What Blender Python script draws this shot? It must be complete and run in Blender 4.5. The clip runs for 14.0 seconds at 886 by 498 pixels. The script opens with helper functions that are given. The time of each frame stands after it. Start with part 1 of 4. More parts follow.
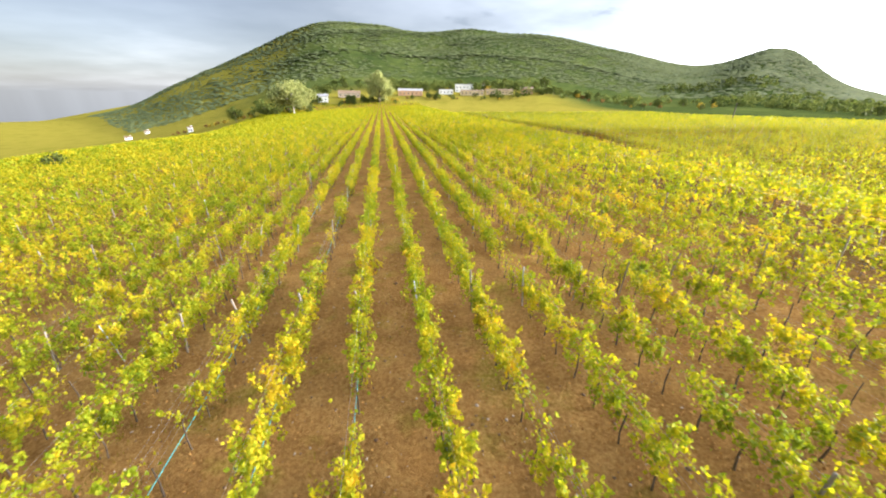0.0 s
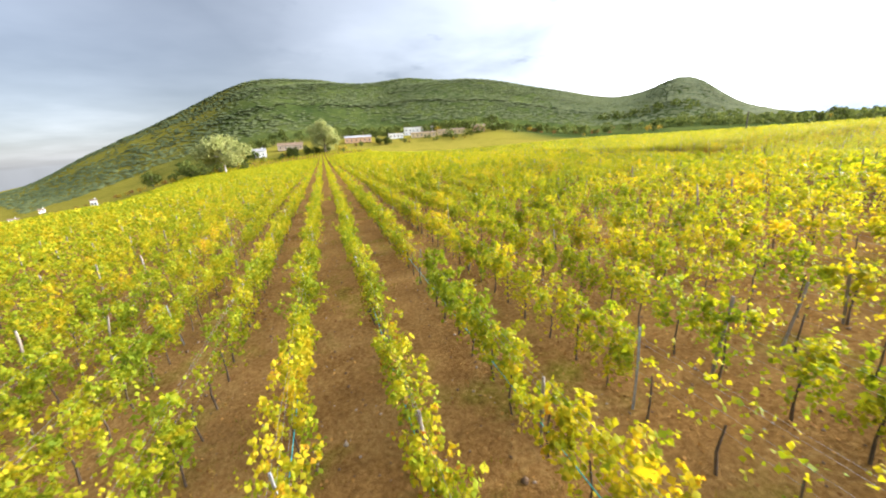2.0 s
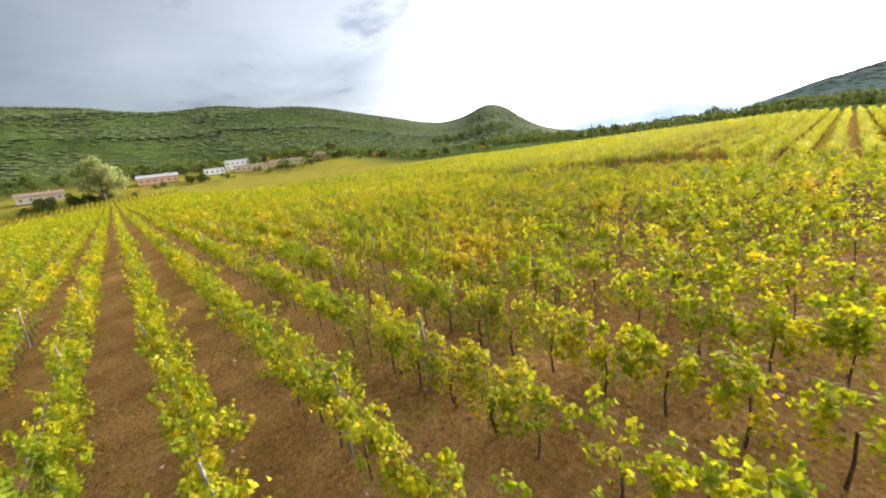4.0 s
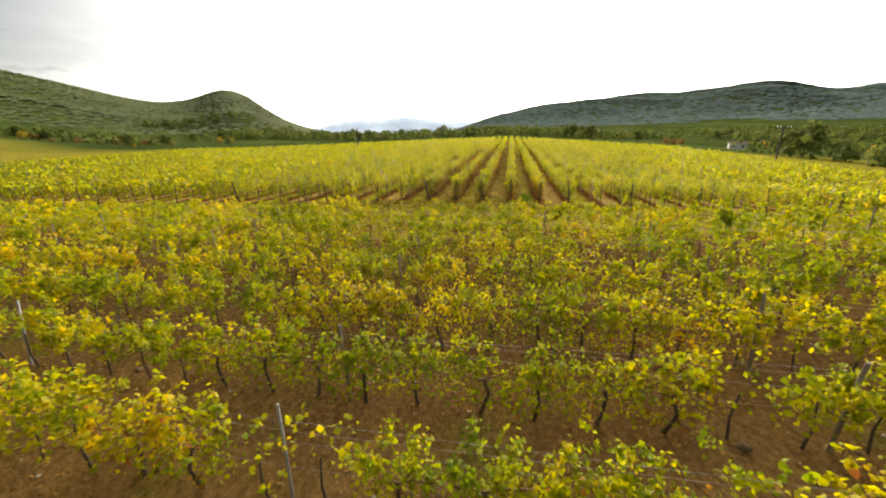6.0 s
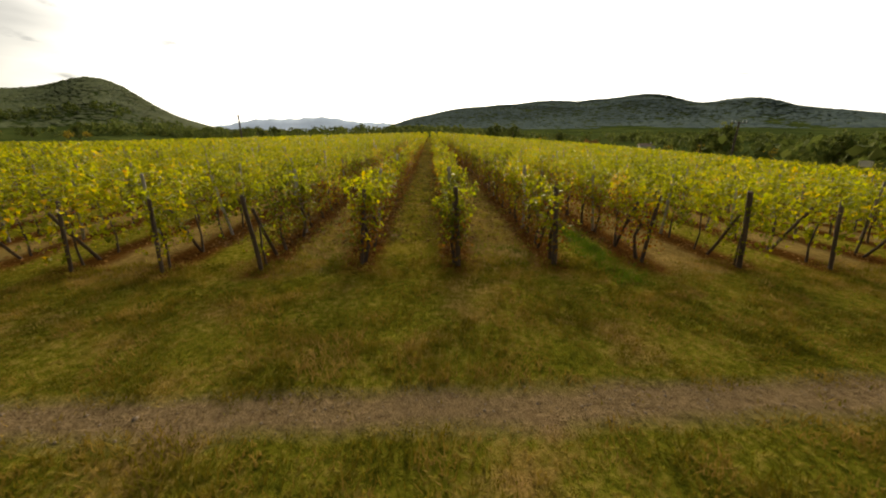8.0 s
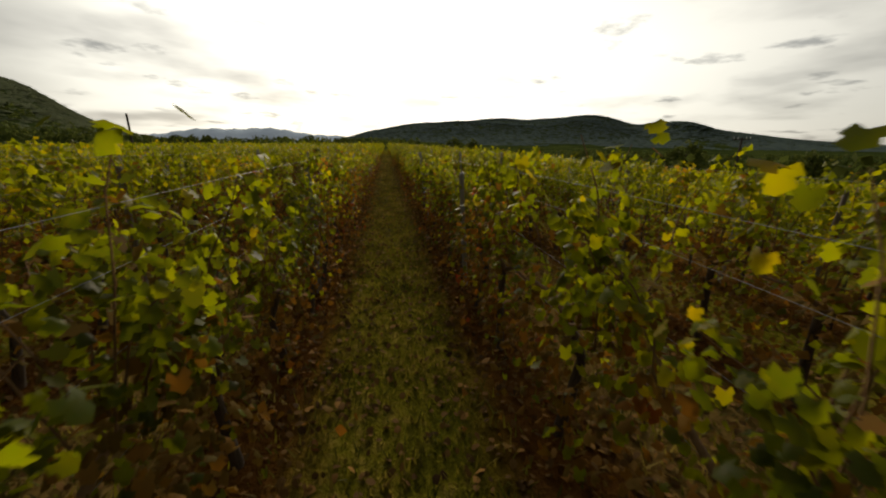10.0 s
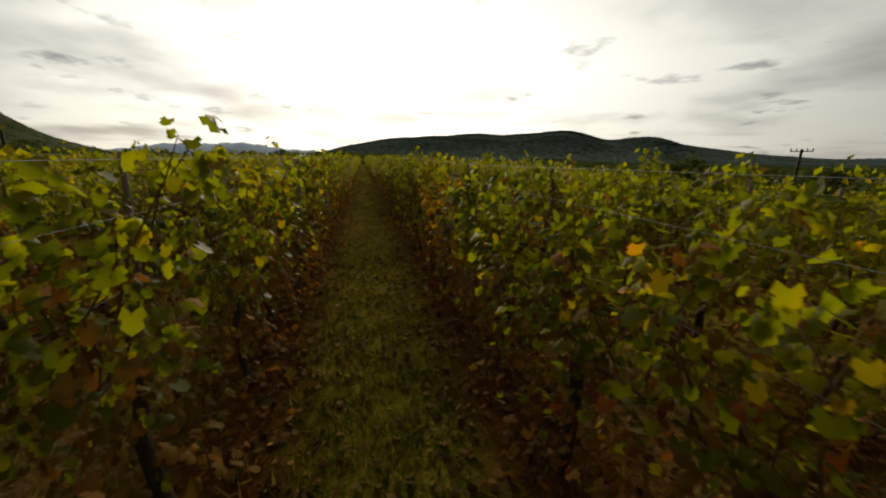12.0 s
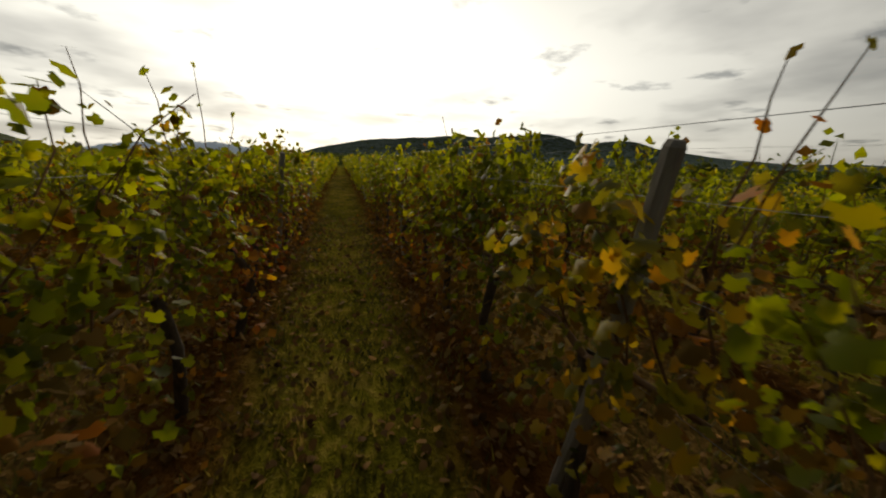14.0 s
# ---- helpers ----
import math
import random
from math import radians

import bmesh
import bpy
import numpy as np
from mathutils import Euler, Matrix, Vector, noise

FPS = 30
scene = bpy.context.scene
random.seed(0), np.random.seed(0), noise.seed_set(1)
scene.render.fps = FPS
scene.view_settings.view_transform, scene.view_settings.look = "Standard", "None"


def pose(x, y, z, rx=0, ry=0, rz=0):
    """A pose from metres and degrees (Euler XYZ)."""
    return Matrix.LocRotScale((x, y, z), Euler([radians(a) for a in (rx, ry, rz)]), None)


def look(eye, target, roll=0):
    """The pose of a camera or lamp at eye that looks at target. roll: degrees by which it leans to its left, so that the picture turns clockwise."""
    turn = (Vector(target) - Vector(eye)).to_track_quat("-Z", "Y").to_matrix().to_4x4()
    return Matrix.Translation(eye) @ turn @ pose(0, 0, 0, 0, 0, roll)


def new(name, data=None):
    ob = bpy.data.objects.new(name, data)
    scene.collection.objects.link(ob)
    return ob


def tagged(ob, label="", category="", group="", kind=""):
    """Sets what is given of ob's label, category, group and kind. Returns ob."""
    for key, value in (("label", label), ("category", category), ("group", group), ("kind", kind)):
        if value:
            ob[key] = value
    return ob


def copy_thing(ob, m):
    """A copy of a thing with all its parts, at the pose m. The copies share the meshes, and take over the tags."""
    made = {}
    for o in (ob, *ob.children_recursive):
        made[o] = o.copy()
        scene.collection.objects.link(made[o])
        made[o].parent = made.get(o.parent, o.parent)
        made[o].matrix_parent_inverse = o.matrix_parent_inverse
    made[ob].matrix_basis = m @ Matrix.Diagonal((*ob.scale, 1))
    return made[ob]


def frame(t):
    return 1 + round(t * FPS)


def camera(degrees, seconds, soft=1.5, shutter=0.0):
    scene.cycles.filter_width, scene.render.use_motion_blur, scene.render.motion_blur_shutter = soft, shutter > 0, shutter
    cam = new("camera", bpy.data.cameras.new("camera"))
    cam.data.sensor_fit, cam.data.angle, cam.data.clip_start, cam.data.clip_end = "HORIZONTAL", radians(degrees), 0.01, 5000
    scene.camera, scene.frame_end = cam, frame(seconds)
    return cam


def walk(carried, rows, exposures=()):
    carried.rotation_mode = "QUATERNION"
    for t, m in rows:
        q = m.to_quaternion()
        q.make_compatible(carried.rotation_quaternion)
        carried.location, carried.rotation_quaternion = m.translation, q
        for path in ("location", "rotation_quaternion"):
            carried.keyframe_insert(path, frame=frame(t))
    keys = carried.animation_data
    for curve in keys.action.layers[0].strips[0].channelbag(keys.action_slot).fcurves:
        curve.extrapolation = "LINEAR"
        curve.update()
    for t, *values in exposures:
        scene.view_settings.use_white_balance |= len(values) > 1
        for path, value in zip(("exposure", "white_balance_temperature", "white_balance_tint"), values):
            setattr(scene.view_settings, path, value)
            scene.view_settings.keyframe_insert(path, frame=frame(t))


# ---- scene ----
cam = camera(102.0, 14.0, soft=2.0, shutter=0.042)
PATH = [
    (0, (0.490, 0.000, 7.802), (1.994, 9.079, 3.890), 0.80),
    (0.5, (-0.855, 8.150, 7.180), (0.678, 17.246, 3.318), 0.00),
    (1, (-2.157, 16.200, 6.383), (-0.409, 25.357, 2.766), -0.90),
    (1.5, (-3.046, 24.000, 5.602), (-0.885, 33.202, 2.339), -2.20),
    (2, (-3.294, 31.500, 4.975), (-0.503, 40.659, 2.089), -4.00),
    (2.5, (-2.819, 38.500, 4.593), (0.797, 47.460, 2.014), -5.50),
    (3, (-1.681, 44.800, 4.493), (2.850, 53.371, 2.042), -6.80),
    (3.5, (-0.085, 50.300, 4.664), (5.348, 58.312, 2.157), -7.80),
    (4, (1.570, 54.950, 5.066), (7.908, 62.229, 2.449), -7.50),
    (4.2, (2.228, 56.700, 5.233), (8.917, 63.630, 2.543), -7.00),
    (6.3, (17.100, 66.200, 5.580), (26.512, 67.502, 2.463), -1.10),
    (6.5, (19.007, 66.550, 5.224), (28.441, 67.678, 2.106), -1.00),
    (7, (24.000, 67.200, 4.354), (33.494, 67.672, 1.250), -0.90),
    (7.5, (28.742, 67.700, 3.626), (38.246, 67.754, 0.517), -0.70),
    (8, (32.983, 68.000, 3.338), (42.492, 67.725, 0.254), -0.40),
    (8.2, (34.600, 68.100, 3.218), (44.102, 67.661, 0.134), -0.30),
    (10.3, (49.900, 68.580, 2.704), (59.411, 66.975, 0.067), 0.90),
    (10.5, (51.300, 68.580, 2.688), (60.813, 66.914, 0.094), 0.90),
    (11, (54.800, 68.600, 2.651), (64.284, 66.719, 0.097), 0.90),
    (11.5, (58.300, 68.600, 2.645), (67.783, 66.571, 0.206), 0.85),
    (12, (61.800, 68.570, 2.639), (71.291, 66.464, 0.298), 0.75),
    (12.5, (65.300, 68.500, 2.654), (74.774, 66.264, 0.363), 0.80),
    (13, (68.800, 68.500, 2.668), (78.225, 66.093, 0.351), 0.90),
    (13.5, (72.300, 68.480, 2.671), (81.695, 65.936, 0.377), 1.10),
    (14, (75.800, 68.460, 2.675), (85.169, 65.810, 0.396), 1.30),
]
EXPOSURES = [(0.0, 1.68, 6300, 18), (3.0, 1.46, 6300, 18), (4.2, 1.15, 6500, 17), (6.3, 0.6, 7600, 14), (7.0, 0.0, 7700, 14), (7.5, -0.15, 7800, 13),
             (8.2, -0.25, 8000, 14), (10.3, -1.45, 7700, 12), (14.0, -1.55, 7700, 12)]
walk(cam, [(t, look(eye, target, roll)) for t, eye, target, roll in PATH], EXPOSURES)

# ---- light: a low sun behind thin cloud ----
SUN_AZ, SUN_EL = 93.0, 19.0          # degrees clockwise from +y, above the horizon
SUN_DIR = Vector((math.sin(radians(SUN_AZ)) * math.cos(radians(SUN_EL)),
                  math.cos(radians(SUN_AZ)) * math.cos(radians(SUN_EL)), math.sin(radians(SUN_EL))))


def node(tree, kind, inputs=None, **props):
    n = tree.nodes.new(kind)
    for key, value in props.items():
        setattr(n, key, value)
    for key, value in (inputs or {}).items():
        if hasattr(value, "links"):
            tree.links.new(value, n.inputs[key])
        else:
            n.inputs[key].default_value = value
    return n


def math_node(tree, op, a, b=0.0, clamp=False):
    return node(tree, "ShaderNodeMath", {0: a, 1: b}, operation=op, use_clamp=clamp).outputs[0]


def ramp(tree, fac, stops):
    n = node(tree, "ShaderNodeValToRGB", {0: fac})
    while len(n.color_ramp.elements) < len(stops):
        n.color_ramp.elements.new(0.5)
    for e, (pos, col) in zip(n.color_ramp.elements, stops):
        e.position, e.color = pos, (*col, 1.0)
    return n.outputs[0]


def mix(tree, fac, a, b, blend="MIX"):
    n = node(tree, "ShaderNodeMix", data_type="RGBA", blend_type=blend)
    for sock, value in ((n.inputs[0], fac), (n.inputs[6], a), (n.inputs[7], b)):
        if hasattr(value, "links"):
            tree.links.new(value, sock)
        elif isinstance(value, (int, float)):
            sock.default_value = value
        else:
            sock.default_value = (*value, 1.0)
    return n.outputs[2]


def noise_node(tree, vec, scale, detail=4.0, rough=0.55):
    return node(tree, "ShaderNodeTexNoise", {"Vector": vec, "Scale": scale, "Detail": detail, "Roughness": rough}).outputs[0]


def build_world():
    world = bpy.data.worlds.new("sky")
    scene.world = world
    world.use_nodes = True
    tr = world.node_tree
    tr.nodes.clear()
    sky = node(tr, "ShaderNodeTexSky", sky_type="NISHITA", sun_disc=False, sun_elevation=radians(SUN_EL),
               sun_rotation=radians(SUN_AZ), dust_density=1.0)
    way = node(tr, "ShaderNodeTexCoord").outputs["Generated"]
    # cloud deck: the view direction laid on a flat layer above
    sep = node(tr, "ShaderNodeSeparateXYZ", {0: way})
    up = math_node(tr, "ADD", math_node(tr, "MAXIMUM", sep.outputs[2], 0.0), 0.12)
    deck = node(tr, "ShaderNodeCombineXYZ", {0: math_node(tr, "DIVIDE", sep.outputs[0], up),
                                             1: math_node(tr, "DIVIDE", sep.outputs[1], up), 2: 0.0}).outputs[0]
    big = noise_node(tr, deck, 0.55, 5.0, 0.5)
    small = noise_node(tr, deck, 1.9, 5.0, 0.55)
    # thin cloud lit through by the sun
    # the glow spreads wider along the deck than upward
    flat = node(tr, "ShaderNodeVectorMath", {0: way, 1: (1.0, 1.0, 1.7)}, operation="MULTIPLY").outputs["Vector"]
    flat = node(tr, "ShaderNodeVectorMath", {0: flat}, operation="NORMALIZE").outputs["Vector"]
    aim = tuple(Vector((SUN_DIR.x, SUN_DIR.y, SUN_DIR.z * 1.4)).normalized())
    dot = node(tr, "ShaderNodeVectorMath", {0: flat, 1: aim}, operation="DOT_PRODUCT").outputs["Value"]
    toward = math_node(tr, "MAXIMUM", dot, 0.0)
    halo = math_node(tr, "POWER", toward, 4.5)
    core = math_node(tr, "POWER", toward, 40.0)
    grey = ramp(tr, big, [(0.35, (0.135, 0.155, 0.175)), (0.55, (0.22, 0.25, 0.275)), (0.7, (0.33, 0.365, 0.39))])
    glow = math_node(tr, "ADD", math_node(tr, "MULTIPLY", halo, 3.0), math_node(tr, "MULTIPLY", core, 4.0))
    glow = math_node(tr, "ADD", glow, math_node(tr, "MULTIPLY", toward, 3.8))
    # the deck is thicker overhead than towards the horizon
    thick = ramp(tr, sep.outputs[2], [(0.22, (1, 1, 1)), (0.62, (0.42, 0.42, 0.43))])
    wisps = ramp(tr, small, [(0.30, (0.42, 0.43, 0.45)), (0.40, (1, 1, 1))])
    lit = mix(tr, 1.0, mix(tr, 1.0, (0.935, 1.0, 1.0), wisps, "MULTIPLY"), glow, "MULTIPLY")
    lit = mix(tr, 1.0, lit, thick, "MULTIPLY")
    lit = mix(tr, 1.0, lit, ramp(tr, big, [(0.36, (0.5, 0.5, 0.51)), (0.52, (1, 1, 1))]), "MULTIPLY")
    # a heavier bank of cloud to the north
    north = tuple(Vector((0.235, 0.875, 0.423)).normalized())
    bank = node(tr, "ShaderNodeVectorMath", {0: way, 1: north}, operation="DOT_PRODUCT").outputs["Value"]
    bank = math_node(tr, "ADD", bank, math_node(tr, "MULTIPLY", math_node(tr, "SUBTRACT", big, 0.5), 0.22))
    bank = math_node(tr, "MULTIPLY", math_node(tr, "SUBTRACT", bank, 0.735), 5.5, True)
    lit = mix(tr, math_node(tr, "MULTIPLY", bank, 0.9, True), lit, mix(tr, 1.0, lit, (0.09, 0.095, 0.10), "MULTIPLY"))
    grey = mix(tr, math_node(tr, "MULTIPLY", bank, 0.6, True), grey, mix(tr, 1.0, grey, (0.62, 0.6, 0.56), "MULTIPLY"))
    clouds = mix(tr, 1.0, grey, lit, "ADD")
    a = node(tr, "ShaderNodeBackground", {0: sky.outputs[0], 1: 0.022})
    b = node(tr, "ShaderNodeBackground", {0: clouds, 1: 0.58})
    both = node(tr, "ShaderNodeAddShader", {0: a.outputs[0], 1: b.outputs[0]})
    out = node(tr, "ShaderNodeOutputWorld", {0: both.outputs[0]})


build_world()
sun = new("sun", bpy.data.lights.new("sun", "SUN"))
sun.data.energy, sun.data.angle, sun.data.color = 5.0, radians(22.0), (1.0, 0.92, 0.78)
sun.matrix_world = look(SUN_DIR * 100, (0, 0, 0))

# ---- materials ----
def material(name, rough=0.9, metal=0.0, spec=0.3):
    m = bpy.data.materials.new(name)
    m.use_nodes = True
    tr = m.node_tree
    p = tr.nodes["Principled BSDF"]
    p.inputs["Roughness"].default_value = rough
    p.inputs["Metallic"].default_value = metal
    p.inputs["Specular IOR Level"].default_value = spec
    return m, tr, p


def bump(tr, p, height, strength=0.5, dist=0.02):
    n = node(tr, "ShaderNodeBump", {"Strength": strength, "Distance": dist, "Height": height})
    tr.links.new(n.outputs[0], p.inputs["Normal"])


def where(tr):
    return node(tr, "ShaderNodeNewGeometry").outputs["Position"]


def leaf_material(name, stops, dry=0.0, gloss=0.1, rough=0.65, glow_tint=(1.5, 1.38, 0.55), mottle=0.9, share=0.55, each=0.52):
    """Autumn vine leaf: waxy face, light shining through; colour by leaf and by patch of the field."""
    m, tr, p = material(name, rough, 0.0, gloss)
    geo = node(tr, "ShaderNodeNewGeometry")
    obj = node(tr, "ShaderNodeObjectInfo")
    patch = noise_node(tr, geo.outputs["Position"], 0.35, 3.0)
    spray = noise_node(tr, geo.outputs["Position"], 2.4, 2.0)
    fac = math_node(tr, "ADD", math_node(tr, "MULTIPLY", geo.outputs["Random Per Island"], each),
                    math_node(tr, "MULTIPLY", math_node(tr, "SUBTRACT", patch, 0.5), 1.1))
    fac = math_node(tr, "ADD", fac, math_node(tr, "MULTIPLY", math_node(tr, "SUBTRACT", spray, 0.47), mottle))
    fac = math_node(tr, "ADD", fac, math_node(tr, "ADD", math_node(tr, "MULTIPLY", obj.outputs["Random"], 0.12), 0.13 + dry), True)
    col = ramp(tr, fac, stops)
    fine = noise_node(tr, geo.outputs["Position"], 38.0, 2.0)
    col = mix(tr, math_node(tr, "MULTIPLY", fine, 0.3), col, (0.30, 0.20, 0.04))
    tr.links.new(col, p.inputs["Base Color"])
    thin = node(tr, "ShaderNodeBsdfTranslucent", {0: mix(tr, 1.0, col, glow_tint, "MULTIPLY")})
    both = node(tr, "ShaderNodeMixShader", {0: share, 1: p.outputs[0], 2: thin.outputs[0]})
    tr.links.new(both.outputs[0], tr.nodes["Material Output"].inputs[0])
    return m


GREENS = [(0.0, (0.09, 0.18, 0.008)), (0.28, (0.20, 0.29, 0.008)), (0.54, (0.40, 0.40, 0.008)),
          (0.77, (0.62, 0.46, 0.014)), (0.92, (0.62, 0.32, 0.018)), (1.0, (0.40, 0.11, 0.02))]
LEAF = leaf_material("vine_leaf", GREENS, 0.095, 0.12, 0.6, (1.1, 1.03, 0.4), 1.1, 0.55, 0.27)
GREENS2 = [(0.0, (0.035, 0.075, 0.009)), (0.28, (0.13, 0.195, 0.011)), (0.56, (0.21, 0.245, 0.013)),
           (0.76, (0.36, 0.265, 0.016)), (0.90, (0.37, 0.14, 0.018)), (1.0, (0.36, 0.05, 0.015))]
LEAF2 = leaf_material("vine_leaf_rusty", GREENS2, -0.14, 0.25, 0.45, (1.85, 1.62, 0.5), 1.0, 0.7)
# rusty browns, darkened further for the shade low in the canopy
SHADED_BROWNS = [(0.0, (0.06, 0.06, 0.012)), (0.4, (0.17, 0.10, 0.018)), (0.78, (0.32, 0.14, 0.024)), (1.0, (0.30, 0.045, 0.018))]
RUSTY = leaf_material("rusty_leaf", SHADED_BROWNS, 0.05, 0.1, 0.7, (1.2, 1.0, 0.6), 0.9, 0.38)

CRIMSONS = [(0.0, (0.05, 0.09, 0.010)), (0.3, (0.20, 0.20, 0.015)), (0.5, (0.40, 0.14, 0.02)), (0.7, (0.42, 0.03, 0.02)), (1.0, (0.30, 0.015, 0.02))]
CRIMSON = leaf_material("crimson_leaf", CRIMSONS, -0.2, 0.25, 0.45, (1.5, 1.2, 0.9), 1.2, 0.6)
ORANGES = [(0.0, (0.06, 0.10, 0.010)), (0.3, (0.26, 0.26, 0.015)), (0.5, (0.52, 0.34, 0.02)), (0.7, (0.55, 0.19, 0.02)), (1.0, (0.42, 0.06, 0.02))]
ORANGE = leaf_material("orange_leaf", ORANGES, -0.2, 0.25, 0.45, (1.5, 1.2, 0.6), 1.1, 0.6)


def tree_leaf_material(name, a, b, scale=0.3, thin_share=0.4, gloss=0.05):
    m, tr, p = material(name, 0.8, 0.0, gloss)
    geo = node(tr, "ShaderNodeNewGeometry")
    fac = math_node(tr, "ADD", math_node(tr, "MULTIPLY", geo.outputs["Random Per Island"], 0.5),
                    math_node(tr, "MULTIPLY", noise_node(tr, geo.outputs["Position"], scale, 3.0), 0.6))
    col = ramp(tr, fac, [(0.2, a), (0.85, b)])
    tr.links.new(col, p.inputs["Base Color"])
    thin = node(tr, "ShaderNodeBsdfTranslucent", {0: col})
    both = node(tr, "ShaderNodeMixShader", {0: thin_share, 1: p.outputs[0], 2: thin.outputs[0]})
    tr.links.new(both.outputs[0], tr.nodes["Material Output"].inputs[0])
    return m


def plain_material(name, a, b, scale=6.0, rough=0.85, metal=0.0, relief=0.4, dist=0.01, stretch=(1, 1, 1)):
    m, tr, p = material(name, rough, metal)
    tc = node(tr, "ShaderNodeTexCoord").outputs["Object"]
    vec = node(tr, "ShaderNodeMapping", {0: tc, 3: stretch}).outputs[0]
    n1, n2 = noise_node(tr, vec, scale, 6.0), noise_node(tr, vec, scale * 7, 3.0)
    fac = math_node(tr, "ADD", math_node(tr, "MULTIPLY", n1, 0.7), math_node(tr, "MULTIPLY", n2, 0.3))
    col = ramp(tr, fac, [(0.35, a), (0.65, b)])
    tr.links.new(col, p.inputs["Base Color"])
    bump(tr, p, fac, relief, dist)
    return m


BARK = plain_material("vine_bark", (0.055, 0.040, 0.028), (0.15, 0.108, 0.074), 20, 0.95, relief=0.8, stretch=(1, 1, 0.25))
CANE = plain_material("cane", (0.14, 0.075, 0.03), (0.24, 0.13, 0.055), 15, 0.8)
POST_WOOD = plain_material("grey_post_wood", (0.14, 0.115, 0.09), (0.31, 0.265, 0.215), 14, 0.92, relief=0.7, stretch=(1, 1, 0.12))
POST_PALE = plain_material("silvered_post_wood", (0.24, 0.215, 0.185), (0.46, 0.425, 0.37), 14, 0.92, relief=0.7, stretch=(1, 1, 0.12))
POST_DARK = plain_material("tarred_post_wood", (0.065, 0.046, 0.033), (0.16, 0.115, 0.08), 14, 0.92, relief=0.8, stretch=(1, 1, 0.12))
POST_METAL = plain_material("galvanised_post", (0.24, 0.25, 0.26), (0.38, 0.39, 0.40), 10, 0.6, 0.4, 0.2)
WIRE = plain_material("galvanised_wire", (0.20, 0.205, 0.21), (0.34, 0.345, 0.35), 8, 0.65, 0.3, 0.1)
TUBE = plain_material("blue_green_pipe", (0.03, 0.30, 0.30), (0.06, 0.42, 0.42), 8, 0.5, 0.0, 0.1)

V1_EDGE = 32.0      # east side of the first vineyard
ROAD_A, ROAD_B = 34.0, 35.95   # wheel tracks
V2_EDGE = 40.0      # west ends of the second vineyard's rows
V2_Y0 = 67.5        # a row of the second vineyard
ROW = 2.0
V1_X0 = -0.5


def ground_material():
    m, tr, p = material("ground_soil", 0.98, 0.0, 0.0)
    pos = where(tr)
    sep = node(tr, "ShaderNodeSeparateXYZ", {0: pos})
    x, y = sep.outputs[0], sep.outputs[1]
    n_big = noise_node(tr, pos, 0.05, 4.0)
    n_mid = noise_node(tr, pos, 0.7, 5.0, 0.6)
    n_fine = noise_node(tr, pos, 9.0, 6.0, 0.65)
    n_grit = noise_node(tr, pos, 45.0, 3.0, 0.6)
    soil = ramp(tr, math_node(tr, "ADD", math_node(tr, "MULTIPLY", n_fine, 0.6), math_node(tr, "MULTIPLY", n_mid, 0.4)),
                [(0.30, (0.13, 0.066, 0.020)), (0.5, (0.26, 0.143, 0.045)), (0.68, (0.39, 0.243, 0.087))])
    grass = ramp(tr, math_node(tr, "ADD", math_node(tr, "MULTIPLY", n_fine, 0.6), math_node(tr, "MULTIPLY", n_mid, 0.4)),
                 [(0.38, (0.065, 0.075, 0.007)), (0.5, (0.16, 0.155, 0.015)), (0.62, (0.31, 0.235, 0.05))])
    gravel = ramp(tr, math_node(tr, "ADD", math_node(tr, "MULTIPLY", n_grit, 0.5), math_node(tr, "MULTIPLY", n_fine, 0.5)),
                  [(0.35, (0.15, 0.094, 0.05)), (0.6, (0.29, 0.195, 0.112))])
    field = ramp(tr, math_node(tr, "ADD", math_node(tr, "MULTIPLY", n_big, 0.7), math_node(tr, "MULTIPLY", n_mid, 0.3)),
                 [(0.35, (0.13, 0.13, 0.016)), (0.5, (0.21, 0.18, 0.03)), (0.65, (0.16, 0.155, 0.02))])
    wood = ramp(tr, math_node(tr, "ADD", math_node(tr, "MULTIPLY", noise_node(tr, pos, 0.012, 5.0), 0.6),
                              math_node(tr, "MULTIPLY", noise_node(tr, pos, 0.11, 3.0), 0.4)),
                [(0.36, (0.027, 0.044, 0.013)), (0.5, (0.047, 0.066, 0.018)), (0.64, (0.08, 0.10, 0.026))])

    def step(v, edge, soft=0.5, wob=0.8):
        w = math_node(tr, "MULTIPLY", math_node(tr, "SUBTRACT", n_mid, 0.5), wob * 2)
        return math_node(tr, "DIVIDE", math_node(tr, "SUBTRACT", math_node(tr, "ADD", v, w), edge - soft / 2), soft, True)

    def between(v, a, b, soft=0.5, wob=0.8):
        return math_node(tr, "SUBTRACT", step(v, a, soft, wob), step(v, b, soft, wob), True)

    def both(a, b):
        return math_node(tr, "MULTIPLY", a, b, True)

    # first vineyard: bare tilled soil with weeds here and there
    weeds = math_node(tr, "MULTIPLY", math_node(tr, "SUBTRACT", noise_node(tr, pos, 0.42, 4.0, 0.6), 0.54), 6.0, True)
    col1 = mix(tr, math_node(tr, "MULTIPLY", weeds, 0.75), soil, grass)
    # towards the track the littered soil is coloured darker for its backlit shade
    soil_shade = ramp(tr, n_fine, [(0.35, (0.062, 0.034, 0.012)), (0.6, (0.14, 0.083, 0.032))])
    col1 = mix(tr, math_node(tr, "MULTIPLY", step(x, 19.0, 7.0, 2.0), 0.75), col1, soil_shade)
    # second vineyard: mown grass alleys, bare strips under the vines
    across = math_node(tr, "PINGPONG", math_node(tr, "SUBTRACT", y, V2_Y0), ROW / 2)
    alley = step(across, 0.42, 0.35, 0.25)
